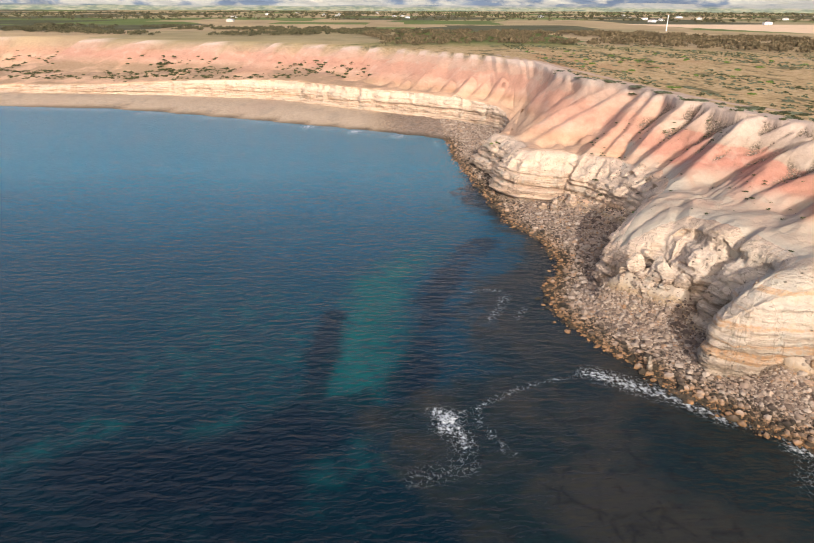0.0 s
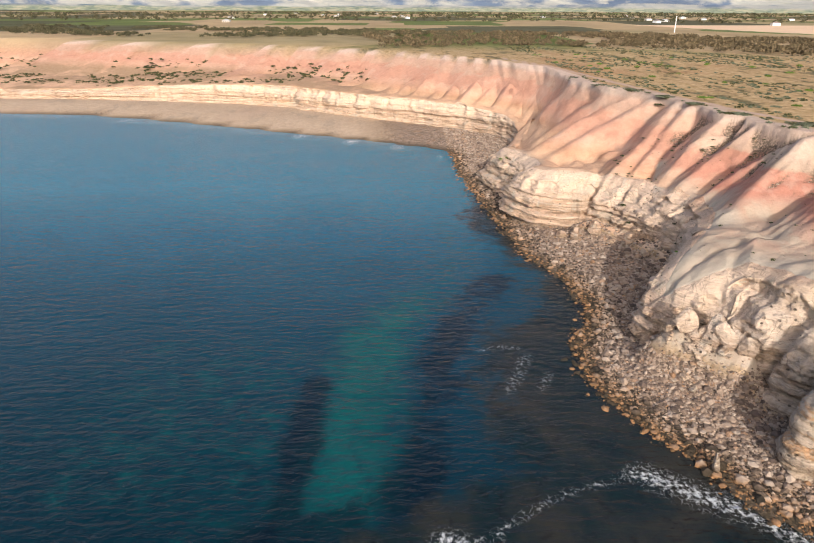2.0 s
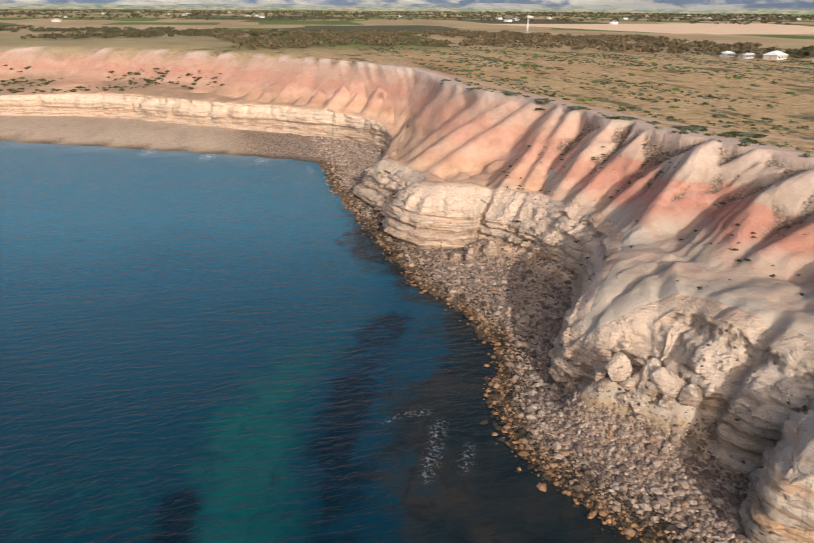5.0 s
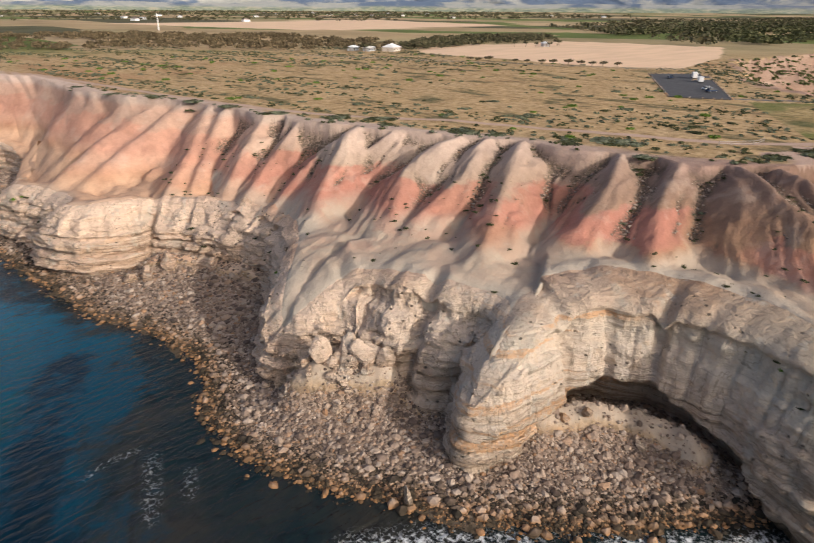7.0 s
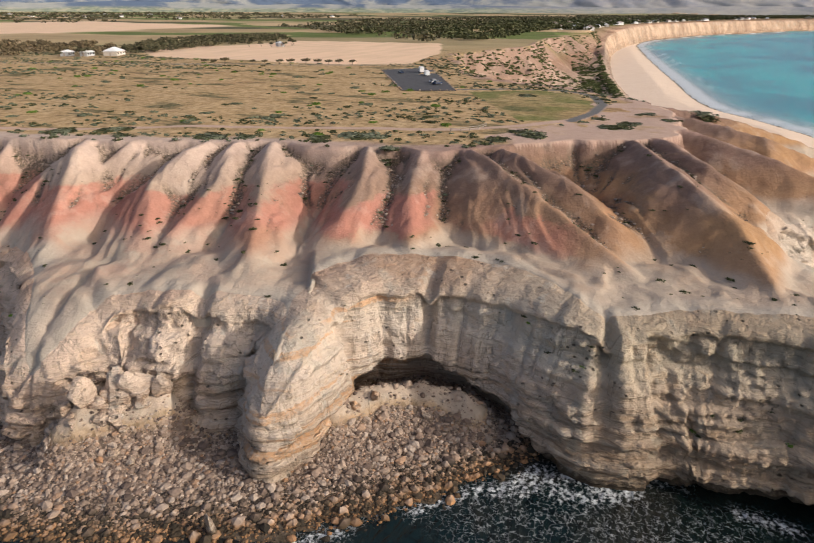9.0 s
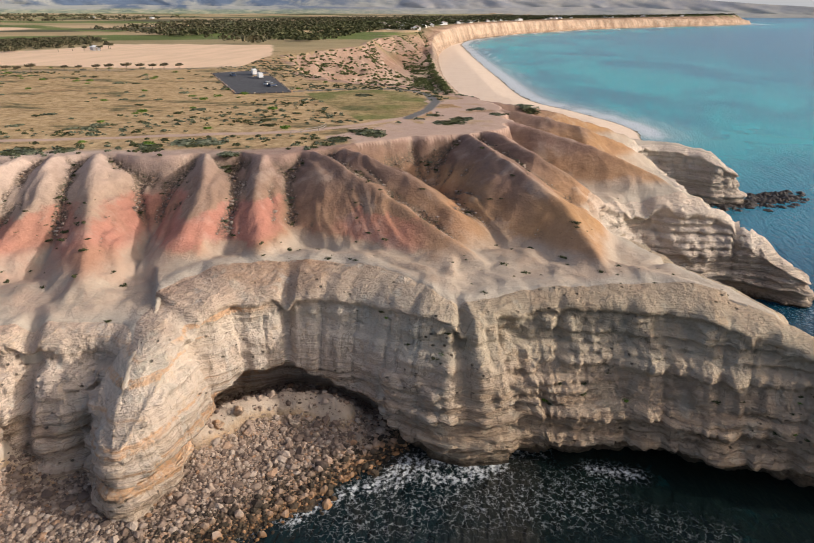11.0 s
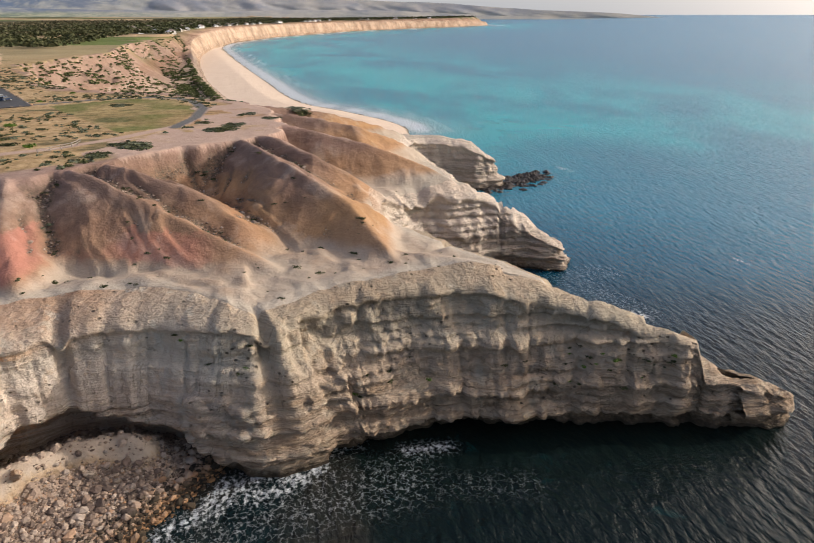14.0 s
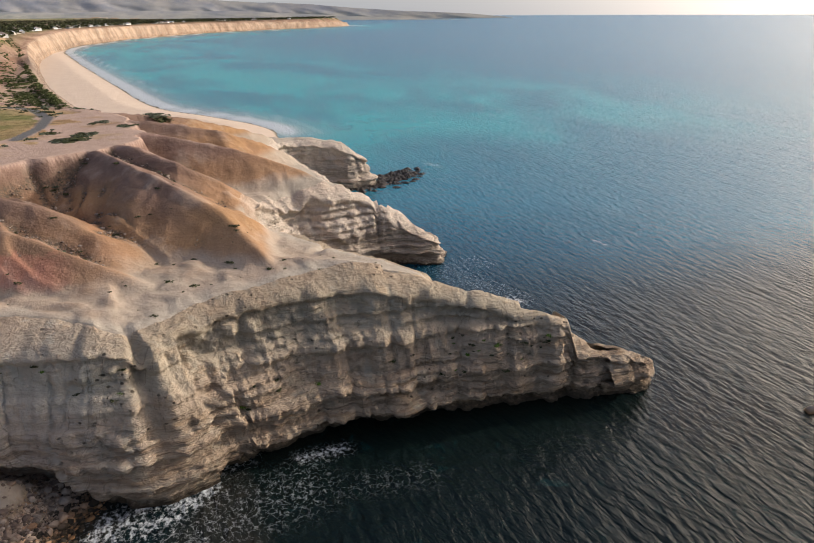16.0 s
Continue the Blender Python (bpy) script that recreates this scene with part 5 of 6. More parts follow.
# ---- shrubs ----
def foliage(bm_size, n, spread, leaf, seed, mat, name, dome=0.7):
    """A crown of many small tilted leaf clumps round a low dome, with an uneven outline."""
    r = np.random.RandomState(seed)
    lobes = r.uniform(-1, 1, (7, 3)) * np.array([0.6, 0.6, 0.25]) * spread
    c = lobes[r.randint(0, 7, n)]
    d = r.normal(size=(n, 3))
    d /= np.linalg.norm(d, axis=1)[:, None]
    d[:, 2] = np.abs(d[:, 2])
    p = (c + d * spread * r.uniform(0.35, 0.62, (n, 1))) * np.array([1, 1, dome]) * bm_size
    t1 = np.cross(d, r.normal(size=(n, 3)))
    t1 /= np.linalg.norm(t1, axis=1)[:, None]
    t2 = np.cross(d + 0.5 * r.normal(size=(n, 3)), t1)
    t2 /= np.linalg.norm(t2, axis=1)[:, None] + 1e-6
    s = leaf * bm_size * r.uniform(0.6, 1.3, (n, 1))
    co = np.stack([p - t1 * s, p + t2 * s * 0.8, p + t1 * s, p - t2 * s * 0.8 + d * s * 0.4], 1).reshape(-1, 3)
    co[:, 2] = np.maximum(co[:, 2], -0.1)
    return co, np.arange(4 * n).reshape(-1, 4)


def leaf_mesh(name, co, quads, mat):
    me = bpy.data.meshes.new(name)
    me.from_pydata(co.tolist(), [], quads.tolist())
    me.materials.append(mat)
    return me


def shrub_kind(mat, seed, size=1.0, n=170, dome=0.7):
    co, q = foliage(size, n, 1.0, 0.17, seed, mat, "shrub", dome)
    return leaf_mesh("shrub", co, q, mat)


SHRUB_GREEN = [shrub_kind(LEAF_GREEN, 400 + k) for k in range(3)]
SHRUB_GREY = [shrub_kind(LEAF_GREY, 410 + k, 1.0, 190, 0.5) for k in range(3)]
SHRUB_DARK = [shrub_kind(LEAF_DARK, 420 + k, 1.0, 190, 0.55) for k in range(3)]


def shrub(x, y, z, size, kinds, label, group, flat=1.0, seed=0, name="shrub", category="shrub"):
    ob = new(name, kinds[seed % 3])
    rnd = random.Random(seed)
    ob.matrix_world = Matrix.LocRotScale((x, y, z), Euler((0, 0, rnd.uniform(0, 6.28))), (size * rnd.uniform(0.85, 1.3), size * rnd.uniform(0.85, 1.2), size * flat))
    return tagged(ob, label, category, group)


# bright green and grey bushes in the dry grass
x, y = rng.uniform(85, 330, 2600), rng.uniform(80, 560, 2600)
z, s = survey(x, y)
patch = fbm(x * 0.03, y * 0.03, 3, 81)
ok = s["in_rim"] & (nearest(x, y, TRACK)[0] > 4) & (nearest(x, y, rim_line)[0] > 5) & ~inside(x, y, LAWN) & ~inside(x, y, CAR_PARK) & ~inside(x, y, FIELD) & ~inside(x, y, BARE)
ok &= (y < 0.95 * (560 - x * 0.4)) & (rng.uniform(0, 1, len(x)) < 0.25 + 0.75 * sstep(0.4, 0.6, patch))
x, y, z, patch = x[ok], y[ok], z[ok], patch[ok]
for k in range(min(270, len(x))):
    pick = random.random()
    if pick < 0.42:
        shrub(x[k], y[k], z[k], random.uniform(0.8, 1.7), SHRUB_GREEN, "bright green rounded bush in dry grass", "bushes on the plateau", 0.9, k)
    elif pick < 0.75:
        shrub(x[k], y[k], z[k], random.uniform(0.9, 2.2), SHRUB_GREY, "low grey-green saltbush on the plateau", "saltbushes on the plateau", 0.7, k, "saltbush")
    else:
        shrub(x[k], y[k], z[k], random.uniform(0.9, 2.0), SHRUB_DARK, "dark olive heath bush on the plateau", "heath bushes on the plateau", 0.7, k, "heath_bush")


def scatter_leaves(name, x, y, z, size, mat, label, n=26, category="heath", flat=0.6, leaf=0.30):
    """Many low plants as one mesh."""
    base, q = foliage(1.0, n, 1.0, leaf, 77, mat, name, flat)
    m = len(x)
    a = rng.uniform(0, 6.28, m)
    vx = base[None, :, 0] * np.cos(a)[:, None] - base[None, :, 1] * np.sin(a)[:, None]
    vy = base[None, :, 0] * np.sin(a)[:, None] + base[None, :, 1] * np.cos(a)[:, None]
    co = np.stack([vx * size[:, None] + x[:, None], vy * size[:, None] + y[:, None], base[None, :, 2] * size[:, None] + z[:, None]], 2).reshape(-1, 3)
    qq = (q[None] + (np.arange(m) * len(base))[:, None, None]).reshape(-1, 4)
    return tagged(grid_mesh(name, co, qq, mat, None, False), label, category, kind="stuff")


x, y = rng.uniform(80, 420, 20000), rng.uniform(60, 620, 20000)
z, s = survey(x, y)
patch = fbm((0.96 * x + 0.28 * y) * 0.07, (0.96 * y - 0.28 * x) * 0.014, 3, 81)
ok = s["in_rim"] & (nearest(x, y, TRACK)[0] > 3.5) & ~inside(x, y, LAWN) & ~inside(x, y, CAR_PARK) & ~inside(x, y, FIELD) & ~inside(x, y, BARE) & (rng.uniform(0, 1, len(x)) < sstep(0.50, 0.68, patch + 0.14 * sstep(70, 10, nearest(x, y, rim_line)[0])))
half = rng.uniform(0, 1, len(x)) < 0.5
for sel, mat, lab in ((ok & half, LEAF_GREY, "low grey-green heath among dry grass"), (ok & ~half, LEAF_DARK, "low dark heath among dry grass")):
    scatter_leaves("heath", x[sel], y[sel], z[sel], rng.uniform(0.4, 1.2, sel.sum()), mat, lab)

# flat bushes along the cliff rim and in the bare ground
RIM_BUSHES = [(109, 205, 5), (117, 194, 4.5), (119, 167, 5), (124, 158, 3.5), (137, 132, 6), (130, 140, 4), (156, 94, 6), (148, 101, 4), (178, 78, 5), (186, 74, 4), (100, 222, 4), (95, 243, 4), (92, 262, 4),
              (231, 56, 5), (197, 64, 3.5), (205, 72, 3), (190, 84, 3), (240, 62, 4), (88, 282, 4), (80, 300, 3), (76, 330, 3), (112, 186, 3), (127, 120, 3), (153, 170, 2.5), (232, 117, 4)]
bz, _ = heights([b[:2] for b in RIM_BUSHES])
for k, (x, y, r) in enumerate(RIM_BUSHES):
    for j in range(6):
        ang = random.uniform(0, 6.28)
        d = r * 0.5 * random.random()
        px, py = x + 1.3 * d * math.cos(ang), y + 1.3 * d * math.sin(ang)
        pz = heights([(px, py)])[0][0]
        shrub(px, py, pz - 0.1, r * random.uniform(0.45, 0.75), SHRUB_DARK if (k + j) % 3 else SHRUB_GREY, "dark spreading bush along the cliff rim", "bushes on the rim", 0.36, k * 7 + j, "rim_bush")

# small dark bushes on the pale bench and in the gullies
x, y = rng.uniform(58, 160, 5000), rng.uniform(20, 240, 5000)
z, s = survey(x, y)
t = s["inner"] / (s["inner"] + s["dr"] + 1e-6)
ok = ~s["in_rim"] & (s["inner"] > 3) & (t < 0.72) & (rng.uniform(0, 1, len(x)) < sstep(0.45, 0.62, fbm(x * 0.07, y * 0.07, 3, 91)))
x, y, z = x[ok], y[ok], z[ok]
for k in range(min(285, len(x))):
    shrub(x[k], y[k], z[k] - 0.05, 0.22 + 0.65 * random.random() ** 2, SHRUB_DARK, "small dark bush on the pale clay bench", "small bushes on the bench", 0.7, 900 + k, "bench_bush")

# rubble and more bushes along the beds of the gullies
marks = np.empty(len(ground.data.vertices), np.float32)
ground.data.attributes["gully"].data.foreach_get("value", marks)
gv = np.empty(len(marks) * 3, np.float32)
ground.data.vertices.foreach_get("co", gv)
gv = gv.reshape(-1, 3)[marks > 0.55].astype(float)
at = gv[rng.randint(0, len(gv), 4200)]
stone_field("gully_rubble", at[:, 0] + rng.uniform(-0.3, 0.3, len(at)), at[:, 1] + rng.uniform(-0.3, 0.3, len(at)), at[:, 2], np.clip(rng.lognormal(-1.9, 0.5, len(at)), 0.08, 0.5), "brown rubble washed into the gullies")
at = gv[rng.randint(0, len(gv), 240)]
for k, (px, py, pz) in enumerate(at.tolist()):
    shrub(px, py, pz - 0.05, 0.25 + 0.6 * random.random() ** 2, SHRUB_DARK if k % 5 else SHRUB_GREY, "small dark bush in a gully of the slope", "bushes in the gullies", 0.75, 2100 + k, "gully_bush")

# bushes rooted in the ledges of the headland and the nose
for src, lo, hi, count, big in (("cliff_headland", 8.5, 14.5, 42, 0.55), ("cliff_nose", 6, 19, 14, 0.6), ("cliff_cove", 14, 22, 8, 0.5), ("cliff_north", 5, 15, 16, 0.9)):
    pts = [v.co for v in bpy.data.objects[src].data.vertices if lo < v.co.z < hi]
    near_ = random.choice(pts)
    for k in range(count):
        if k % 7 == 0:
            near_ = random.choice(pts)
        spot = random.choice([p for p in random.sample(pts, 300) if (p - near_).length < 9] or [near_])
        shrub(spot.x, spot.y, spot.z - 0.15, big * random.uniform(0.4, 1.2), SHRUB_DARK if k % 4 else SHRUB_GREEN, "dark bush rooted in a limestone ledge", "bushes on the cliff", 0.8, 1300 + k, "cliff_bush")

# dune scrub behind the southern beach and on the far bay slope
for name, n, box_, lab in (("dune_scrub", 24000, (285, 1050, 85, 260), "olive scrub on the dunes behind the beach"), ("bay_scrub", 4900, (-420, 20, 470, 660), "olive scrub on the slope above the bay")):
    x, y = rng.uniform(box_[0], box_[1], n), rng.uniform(box_[2], box_[3], n)
    z, s = heights(np.stack([x, y], 1))
    ok = ~s["in_rim"] & (s["inner"] > 3) & (rng.uniform(0, 1, n) < ((0.40 + 0.60 * sstep(0.42, 0.54, fbm(x * 0.03, y * 0.04, 4, 61) + 0.16 * sstep(16, 6, z) - 0.06)) if n > 5000 else sstep(0.50, 0.58, fbm(x * 0.025, y * 0.05, 4, 62)) * (z < 27)))
    scatter_leaves(name, x[ok], y[ok], z[ok], rng.uniform(0.7, 2.4, ok.sum()), LEAF_DARK if n < 5000 else LEAF_SCRUB, lab, category="scrub")


# ---- trees ----
def tree_parts(seed, height, mat, n=130, lean=0.0):
    """Trunk with limbs, and a crown of leaf clumps."""
    r = random.Random(seed)
    bm = bmesh.new()

    def limb(a, b, ra, rb):
        axis_ = (b - a)
        rot = axis_.to_track_quat("Z", "Y").to_matrix().to_4x4()
        res = bmesh.ops.create_cone(bm, cap_ends=True, segments=6, radius1=ra, radius2=rb, depth=axis_.length)
        bmesh.ops.transform(bm, matrix=Matrix.Translation((a + b) / 2) @ rot, verts=res["verts"])

    top = Vector((lean * height, 0, height * 0.5))
    limb(Vector((0, 0, -0.3)), top, 0.03 * height, 0.018 * height)
    for k in range(4):
        a = k * 1.57 + r.uniform(-0.5, 0.5)
        limb(top * r.uniform(0.75, 1.0), top + Vector((math.cos(a) * 0.22, math.sin(a) * 0.22, 0.2)) * height, 0.014 * height, 0.006 * height)
    co, q = foliage(height * 0.42, n, 1.0, 0.20, seed, mat, "crown", 0.75)
    co = co + np.array([lean * height, 0, height * 0.42])
    return bm, co, q


def tree(seed, height, mat, lean, label, group):
    root = new("tree")
    bm, co, q = tree_parts(seed, height, mat, 130, lean)
    part("trunk", bm, BARK, root)
    crown = new("crown", leaf_mesh("crown", co, q, mat))
    crown.parent = root
    return tagged(root, label, "tree", group)


first = tree(501, 6.0, LEAF_TREE, 0.12, "wind-bent tree at the stubble field's edge", "trees along the field")
other = tree(502, 7.0, LEAF_WOOD, 0.0, "dark rounded tree beside the farmhouse", "trees by the farmhouse")
ROW = [(291, 312), (293, 306), (300, 292), (303, 286), (306, 278), (308, 272), (311, 264), (314, 258), (316, 252), (319, 247), (322, 240), (290, 318)]
rz, _ = heights(ROW)
for k, (x, y) in enumerate(ROW):
    m = pose(x, y, rz[k], 0, 0, random.uniform(-20, 20)) @ Matrix.Scale(random.uniform(0.6, 1.05), 4)
    if k == 0:
        first.matrix_world = m
    else:
        copy_thing(first, m).scale = m.to_scale()
YARD = [(300, 428), (306, 432), (326, 428), (331, 420), (335, 428), (312, 436), (318, 440), (290, 436), (342, 416), (348, 424), (448, 398), (456, 394), (470, 396), (478, 388), (440, 404), (462, 384), (486, 392)]
yz, _ = heights(YARD)
for k, (x, y) in enumerate(YARD):
    m = pose(x, y, yz[k], 0, 0, random.uniform(0, 360)) @ Matrix.Scale(random.uniform(0.75, 1.25), 4)
    if k == 0:
        other.matrix_world = m
    else:
        copy_thing(other, m).scale = m.to_scale()


def woodland(name, poly, n, size, mat, label, leaves=70):
    """Far trees as one mesh: short trunks below crowns of leaf clumps."""
    p = np.array(poly, float)
    lo, hi = p.min(0), p.max(0)
    x, y = rng.uniform(lo[0], hi[0], n * 4), rng.uniform(lo[1], hi[1], n * 4)
    ok = inside(x, y, poly) & (rng.uniform(0, 1, len(x)) < sstep(0.30, 0.55, fbm(x * 0.012, y * 0.012, 3, 95)))
    x, y = x[ok][:n], y[ok][:n]
    z, _ = heights(np.stack([x, y], 1))
    s = rng.uniform(0.6, 1.25, len(x)) * size
    return scatter_leaves(name, x, y, z + s * 0.35, s, mat, label, leaves, "trees", 0.95, 0.30 if leaves < 30 else 0.19)


WOOD_A = [(-20, 545), (110, 585), (217, 522), (299, 425), (345, 440), (420, 560), (400, 700), (260, 860), (60, 900), (-60, 800), (-30, 640)]
WOOD_B = [(-520, 830), (-326, 722), (-168, 712), (-60, 760), (60, 735), (60, 900), (-100, 980), (-300, 1000), (-600, 1100)]
WOOD_C = [(330, 412), (420, 430), (560, 445), (640, 520), (560, 560), (440, 520), (345, 445)]
woodland("woodland", WOOD_A, 1000, 4.2, LEAF_TREE, "brown-olive eucalypt woodland beyond the grassland")
woodland("woodland", WOOD_B, 800, 4.0, LEAF_WOOD, "olive woodland belt beyond the far bay")
woodland("woodland", WOOD_C, 420, 3.8, LEAF_WOOD, "dark trees beyond the stubble field")
woodland("far_trees", [(560, 300), (900, 380), (1500, 420), (2000, 320), (2600, -20), (3200, -300), (3500, -500), (3300, 300), (2400, 800), (1500, 900), (900, 700)], 2600, 7.0, LEAF_WOOD, "dark trees among the houses of the far town", 14)
woodland("far_trees", [(620, 262), (850, 275), (1120, 300), (1500, 370), (1800, 330), (1800, 520), (1200, 620), (750, 520)], 1700, 6.0, LEAF_DARK, "dense dark trees behind the southern beach", 16)
woodland("far_trees", [(-900, 1300), (-300, 1500), (400, 1500), (1000, 1200), (2200, 1200), (3000, 2400), (1500, 3600), (-500, 3400), (-1800, 2400)], 2400, 8.0, LEAF_WOOD, "scattered dark trees on the distant plain", 12)


# trees along the tops of the far southern cliffs
rl = spline(RIM_SOUTH[7:], 20.0)
pick = rng.randint(0, len(rl) - 1, 3200)
along = rl[pick + 1, :2] - rl[pick, :2]
along /= np.linalg.norm(along, axis=1)[:, None]
depth = 14 + 190 * rng.uniform(0, 1, 3200) ** 1.4
tp = rl[pick, :2] + np.stack([-along[:, 1], along[:, 0]], 1) * depth[:, None] + rng.uniform(-10, 10, (3200, 2))
tz_, _ = heights(tp)
ts = rng.uniform(4.5, 9.5, 3200)
scatter_leaves("far_trees", tp[:, 0], tp[:, 1], tz_ + ts * 0.3, ts, LEAF_DARK, "dark trees among houses above the far cliffs", 12, "trees", 0.9)


# ---- houses ----
def house(w, d, h, wall, roof, label, group):
    root = new("house")
    bm = box(bmesh.new(), -w / 2, -d / 2, -0.3, w / 2, d / 2, h)
    part("wall", bm, wall, root)
    bm = bmesh.new()
    e, rise = 0.6, d * 0.28
    low = [bm.verts.new(v) for v in ((-w / 2 - e, -d / 2 - e, h), (w / 2 + e, -d / 2 - e, h), (w / 2 + e, d / 2 + e, h), (-w / 2 - e, d / 2 + e, h))]
    top = [bm.verts.new(v) for v in ((-w / 2 + d / 2, 0, h + rise), (w / 2 - d / 2, 0, h + rise))]
    for f in ((low[0], low[1], top[1], top[0]), (low[1], low[2], top[1]), (low[2], low[3], top[0], top[1]), (low[3], low[0], top[0]), (low[3], low[2], low[1], low[0])):
        bm.faces.new(f)
    part("roof", bm, roof, root)
    for k in range(3):
        x = -w / 2 + w * (k + 0.5) / 3
        pane = part("window", box(bmesh.new(), x - 0.8, -d / 2 - 0.06, 0.9, x + 0.8, -d / 2 + 0.05, 2.1), GLASS, root)
        part("sill", box(bmesh.new(), x - 0.95, -d / 2 - 0.14, 0.78, x + 0.95, -d / 2 + 0.03, 0.9), WHITE, pane)
    part("door", box(bmesh.new(), -w / 2 - 0.06, -0.5, 0.0, -w / 2 + 0.05, 0.5, 2.05), TIMBER, root)
    return tagged(root, label, "house", group)


farm = house(13, 9, 2.8, BRICK, WHITE, "low farmhouse with a white hipped roof", "farm buildings")
fz, _ = heights([(320, 422), (300, 442), (307, 432), (465, 391), (438, 412), (512, 420)])
farm.matrix_world = pose(320, 422, fz[0], 0, 0, 25)
shed = house(9, 5, 2.5, TIN, WHITE, "long pale shed with a white roof", "farm buildings")
shed.matrix_world = pose(300, 442, fz[1], 0, 0, 25)
for k, (x, y) in enumerate(((307, 432), (465, 391))):
    copy_thing(shed, pose(x, y, fz[2 + k], 0, 0, 20 + 30 * k))
towns = [house(15, 10, 3.2, BRICK, TIN, "small town house with a grey metal roof", "houses of the far town"), house(14, 11, 4.5, WHITE, TILE, "white town house with a dark tiled roof", "houses of the far town"),
         house(18, 10, 3.0, WHITE, TIN, "pale town house with a light metal roof", "houses of the far town")]
spots = []
while len(spots) < 110:
    k = random.randrange(7, len(RIM_SOUTH) - 2)
    f = random.random()
    a, b = RIM_SOUTH[k], RIM_SOUTH[k + 1]
    off = 12 + 120 * random.random() ** 1.6
    ln = math.hypot(b[0] - a[0], b[1] - a[1])
    spots.append((a[0] + (b[0] - a[0]) * f - (b[1] - a[1]) / ln * off, a[1] + (b[1] - a[1]) * f + (b[0] - a[0]) / ln * off))
while len(spots) < 145:
    spots.append((random.uniform(-600, 2200), random.uniform(1300, 3000)))
tz, _ = heights(spots)
for k, (x, y) in enumerate(spots):
    m = pose(x, y, tz[k], 0, 0, random.uniform(0, 360))
    if k < 3:
        towns[k].matrix_world = m
    else:
        copy_thing(towns[k % 3], m)


# ---- tower ----
tower = new("tower")
bm = bmesh.new()
bmesh.ops.create_cone(bm, cap_ends=True, segments=16, radius1=0.7, radius2=0.5, depth=19)
bmesh.ops.translate(bm, vec=(0, 0, 9.5), verts=bm.verts)
part("shaft", bm, WHITE, tower)
bm = bmesh.new()
bmesh.ops.create_cone(bm, cap_ends=True, segments=16, radius1=0.55, radius2=0.85, depth=2)
bmesh.ops.translate(bm, vec=(0, 0, 19.8), verts=bm.verts)
part("head", bm, WHITE, tower)
tower.matrix_world = pose(360, 938, heights([(360, 938)])[0][0])
tagged(tower, "tall slim white tower on the plain", "tower")


# ---- car park ----
cz, _ = heights([(265, 175)])
CZ = cz[0]
bm = bmesh.new()
ring = []
cp = CAR_PARK
for (a, b) in zip(cp, cp[1:] + cp[:1]):
    for k in range(8):
        ring.append((a[0] + (b[0] - a[0]) * k / 8, a[1] + (b[1] - a[1]) * k / 8))
f = bm.faces.new([bm.verts.new((x, y, CZ + 0.25)) for x, y in ring])
ext = bmesh.ops.extrude_face_region(bm, geom=[f])
bmesh.ops.translate(bm, vec=(0, 0, -1.2), verts=[v for v in ext["geom"] if isinstance(v, bmesh.types.BMVert)])
bmesh.ops.recalc_face_normals(bm, faces=bm.faces)
tagged(part("pavement", bm, ASPHALT, None), "grey asphalt car park on the plateau", "car park", kind="structure")
n = 0
for (a, b) in zip(cp, cp[1:] + cp[:1]):
    ln = math.hypot(b[0] - a[0], b[1] - a[1])
    for k in range(int(ln / 3.2)):
        f = (k + random.uniform(0.2, 0.8)) * 3.2 / ln
        boulder(a[0] + (b[0] - a[0]) * f, a[1] + (b[1] - a[1]) * f, CZ + 0.35, random.uniform(0.4, 0.7), "pale rock edging the car park", 600 + n, (1, 1, 1), "rocks round the car park")
        n += 1


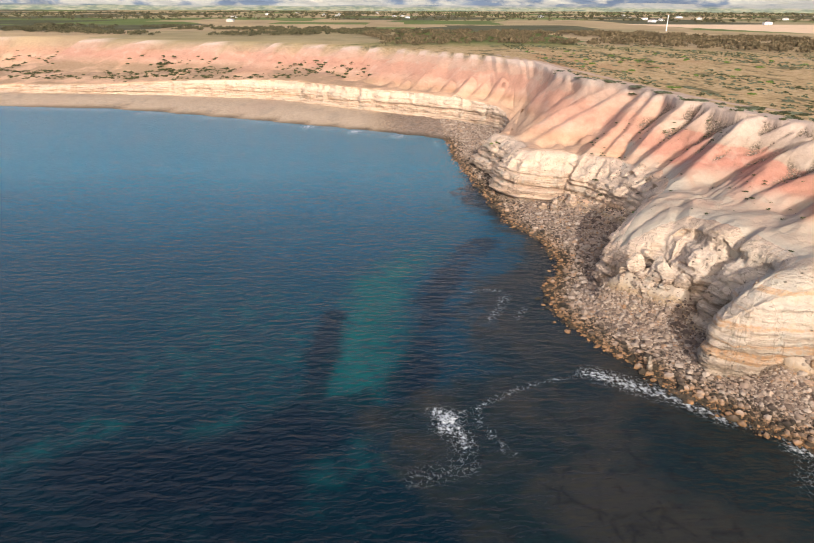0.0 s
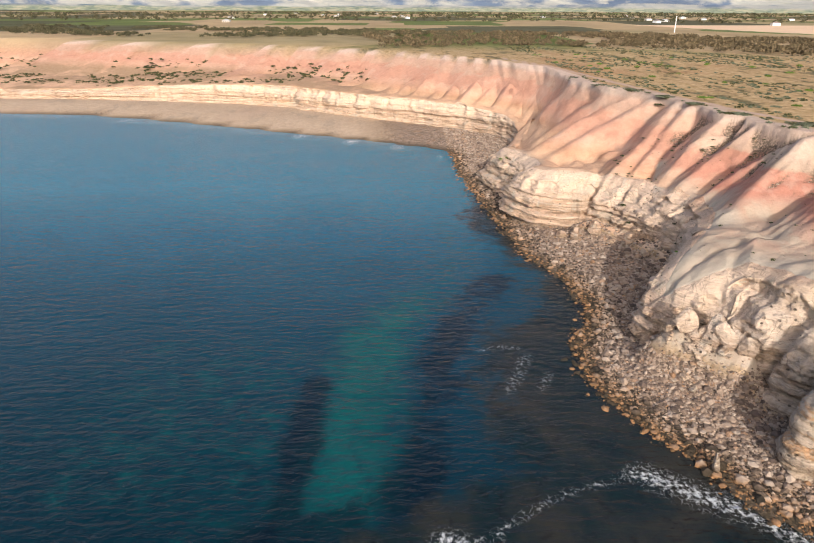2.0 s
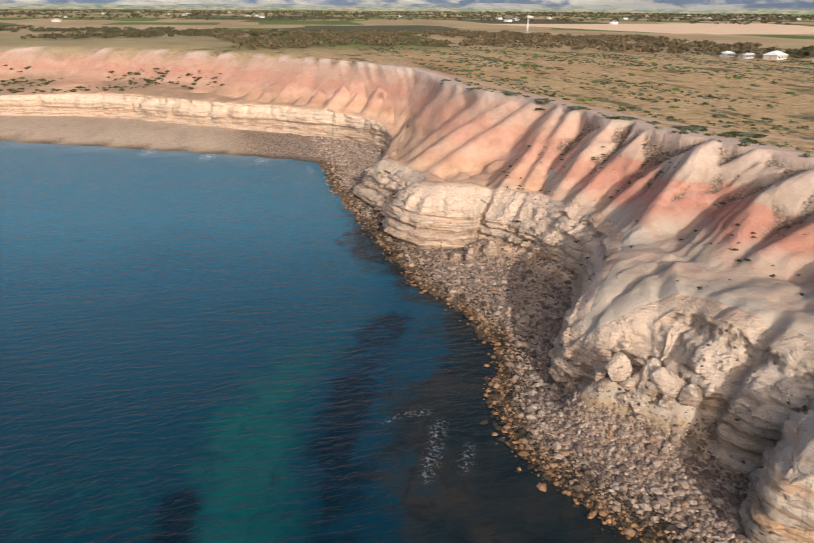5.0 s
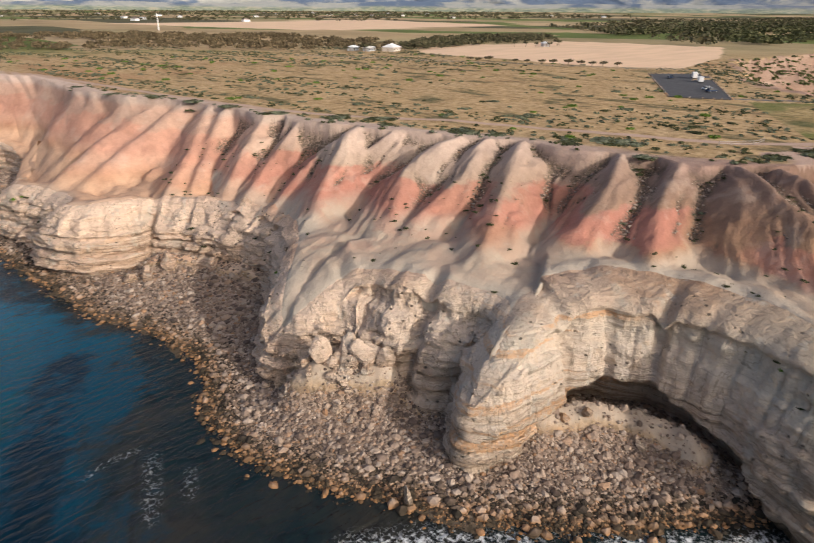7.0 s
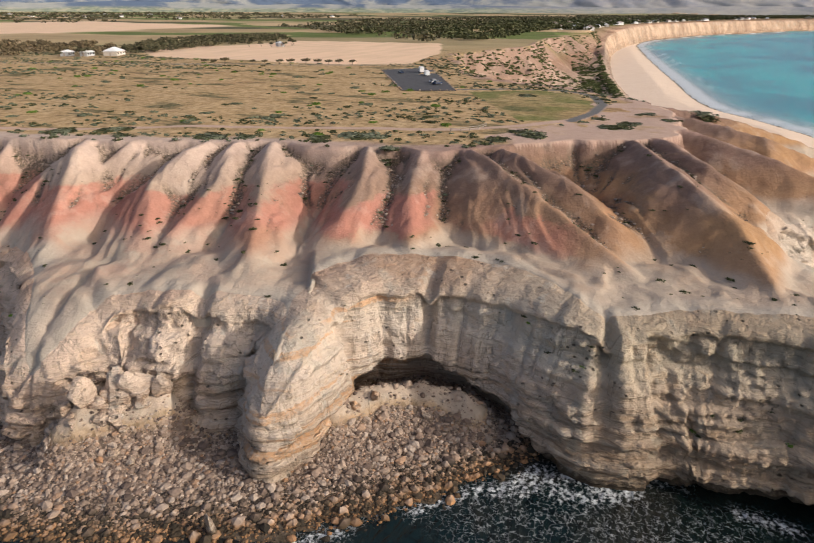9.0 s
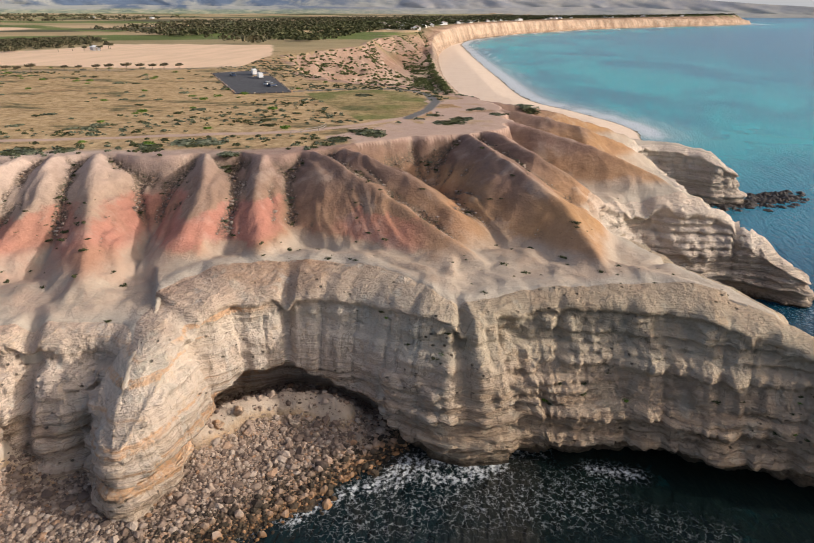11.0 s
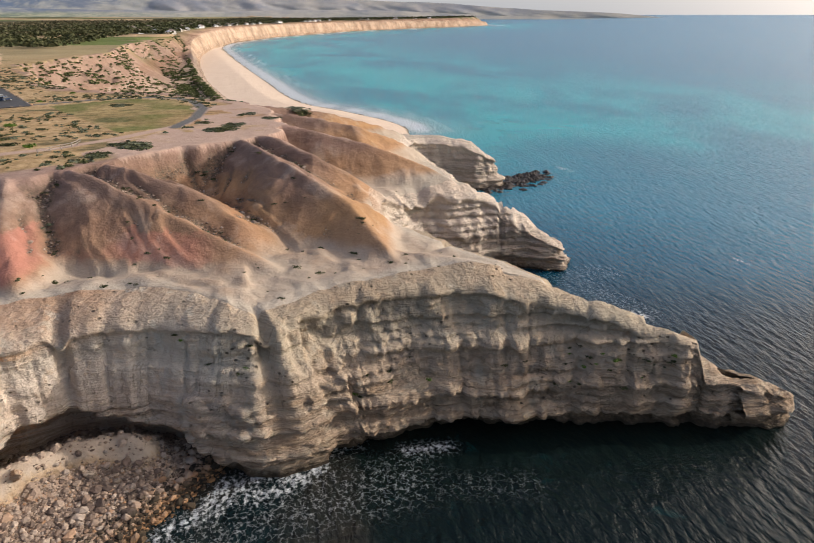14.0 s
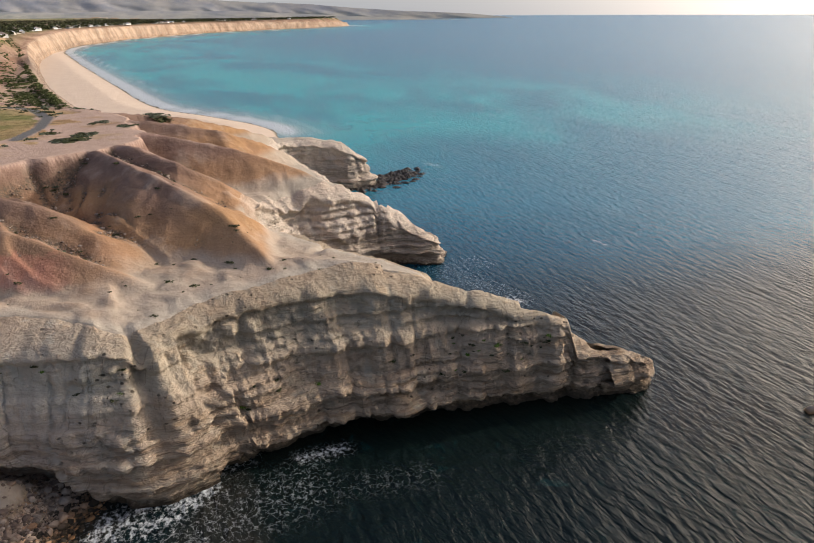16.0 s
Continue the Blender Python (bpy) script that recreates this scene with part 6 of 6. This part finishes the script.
def car(paint, label, lng=4.4, wid=1.8, hgt=1.5, box_van=False):
    root = new("car")
    bm = bmesh.new()
    prof = [(-lng / 2, 0.35), (lng / 2, 0.35), (lng / 2, 0.75), (lng * 0.42, 0.88), (lng * 0.22, 0.95), (-lng * 0.46, 0.98), (-lng / 2, 0.85)]
    if box_van:
        prof = [(-lng / 2, 0.4), (lng / 2, 0.4), (lng / 2, 1.0), (lng * 0.40, 1.25), (lng * 0.34, hgt), (-lng / 2, hgt)]
    for s in (-1, 1):
        bm.faces.new([bm.verts.new((x, s * wid / 2, z)) for x, z in (prof if s < 0 else prof[::-1])])
    vs = list(bm.verts)
    m = len(prof)
    left, right = vs[:m], vs[m:][::-1]
    for k in range(m):
        bm.faces.new([left[k], right[k], right[(k + 1) % m], left[(k + 1) % m]])
    bmesh.ops.recalc_face_normals(bm, faces=bm.faces)
    bmesh.ops.bevel(bm, geom=list(bm.edges), offset=0.06, segments=1, affect="EDGES")
    part("body", bm, paint, root)
    if not box_van:
        bm = bmesh.new()
        r = bmesh.ops.create_cube(bm, size=1)
        for v in r["verts"]:
            up = v.co.z > 0
            v.co = Vector((v.co.x * lng * (0.48 if up else 0.68) - lng * 0.09, v.co.y * wid * (0.78 if up else 0.94), 0.92 if not up else hgt - 0.04))
        part("window", bm, GLASS, root, "dark tinted windows")
        part("roof", box(bmesh.new(), -lng * 0.33, -wid * 0.38, hgt - 0.05, lng * 0.15, wid * 0.38, hgt + 0.02, 0.02), paint, root)
    else:
        part("window", box(bmesh.new(), lng * 0.345, -wid * 0.42, 1.25, lng * 0.42, wid * 0.42, hgt - 0.3), GLASS, root, "dark windscreen")
    for sy in (-1, 1):
        part("headlight", box(bmesh.new(), lng / 2 - 0.08, sy * wid * 0.36 - 0.2, 0.60, lng / 2 + 0.03, sy * wid * 0.36 + 0.2, 0.74, 0.02), GLASS, root, "clear headlight")
    for sx in (-0.30, 0.31):
        for sy in (-1, 1):
            bm = bmesh.new()
            bmesh.ops.create_cone(bm, cap_ends=True, segments=14, radius1=0.33, radius2=0.33, depth=0.24)
            bmesh.ops.rotate(bm, cent=(0, 0, 0), matrix=Matrix.Rotation(radians(90), 3, "X"), verts=bm.verts)
            bmesh.ops.translate(bm, vec=(sx * lng, sy * (wid / 2 - 0.1), 0.33), verts=bm.verts)
            wheel = part("wheel", bm, RUBBER, root)
            bm = bmesh.new()
            bmesh.ops.create_cone(bm, cap_ends=True, segments=12, radius1=0.20, radius2=0.16, depth=0.05)
            bmesh.ops.rotate(bm, cent=(0, 0, 0), matrix=Matrix.Rotation(radians(-90 * sy), 3, "X"), verts=bm.verts)
            bmesh.ops.translate(bm, vec=(sx * lng, sy * (wid / 2 + 0.04), 0.33), verts=bm.verts)
            part("rim", bm, TIN, wheel, "grey metal wheel rim")
    return tagged(root, label, "car", "vehicles in the car park")


NAVY = simple("navy_paint", (0.02, 0.035, 0.07), 0.25, 0.1, 1.0, spec=0.5)
SILVER = simple("silver_paint", (0.55, 0.56, 0.57), 0.3, 0.08, 1.0, 0.4)
for paint, lab, args, x, y, turn in ((WHITE, "white camper van parked on asphalt", (6.4, 2.1, 2.7, True), 298, 187, 30), (WHITE, "white delivery van parked on asphalt", (5.6, 2.0, 2.3, True), 284, 178, 30),
                                     (NAVY, "dark blue car parked on asphalt", (4.6, 1.85, 1.55), 251, 159, -20), (SILVER, "silver car parked on asphalt", (4.4, 1.8, 1.5), 257, 163, -20),
                                     (NAVY, "dark parked car on asphalt", (4.5, 1.8, 1.55), 289, 194, 40)):
    car(paint, lab, *args).matrix_world = pose(x, y, CZ + 0.25, 0, 0, turn)


# ---- lookout rail ----
def rail(points, label):
    root = new("fence")
    pz_, _ = heights(points)
    post = bmesh.new()
    box(post, -0.06, -0.06, -0.3, 0.06, 0.06, 1.1)
    me = bpy.data.meshes.new("post")
    post.to_mesh(me)
    post.free()
    me.materials.append(TIMBER)
    for k, (x, y) in enumerate(points):
        ob = new("post", me)
        ob.parent = root
        ob.location = (x, y, pz_[k])
        if k:
            a, b = Vector((*points[k - 1], pz_[k - 1])), Vector((x, y, pz_[k]))
            for h in (0.5, 1.0):
                bm = bmesh.new()
                d = b - a
                r = bmesh.ops.create_cube(bm, size=1)
                bmesh.ops.scale(bm, vec=(0.09, 0.12, d.length), verts=r["verts"])
                bmesh.ops.transform(bm, matrix=Matrix.Translation((a + b) / 2 + Vector((0, 0, h))) @ d.to_track_quat("Z", "Y").to_matrix().to_4x4(), verts=r["verts"])
                part("rail", bm, TIMBER, root)
    return tagged(root, label, "fence")


rail([(151, 114), (153, 112), (155.5, 110.5), (158, 109), (160.5, 108.5), (163, 108.5)], "weathered timber lookout rail beside the track")
for (a, b) in (((236, 420), (332, 206)),):
    rail([(a[0] + (b[0] - a[0]) * k / 24, a[1] + (b[1] - a[1]) * k / 24) for k in range(25)], "long post and rail fence along the paddock")
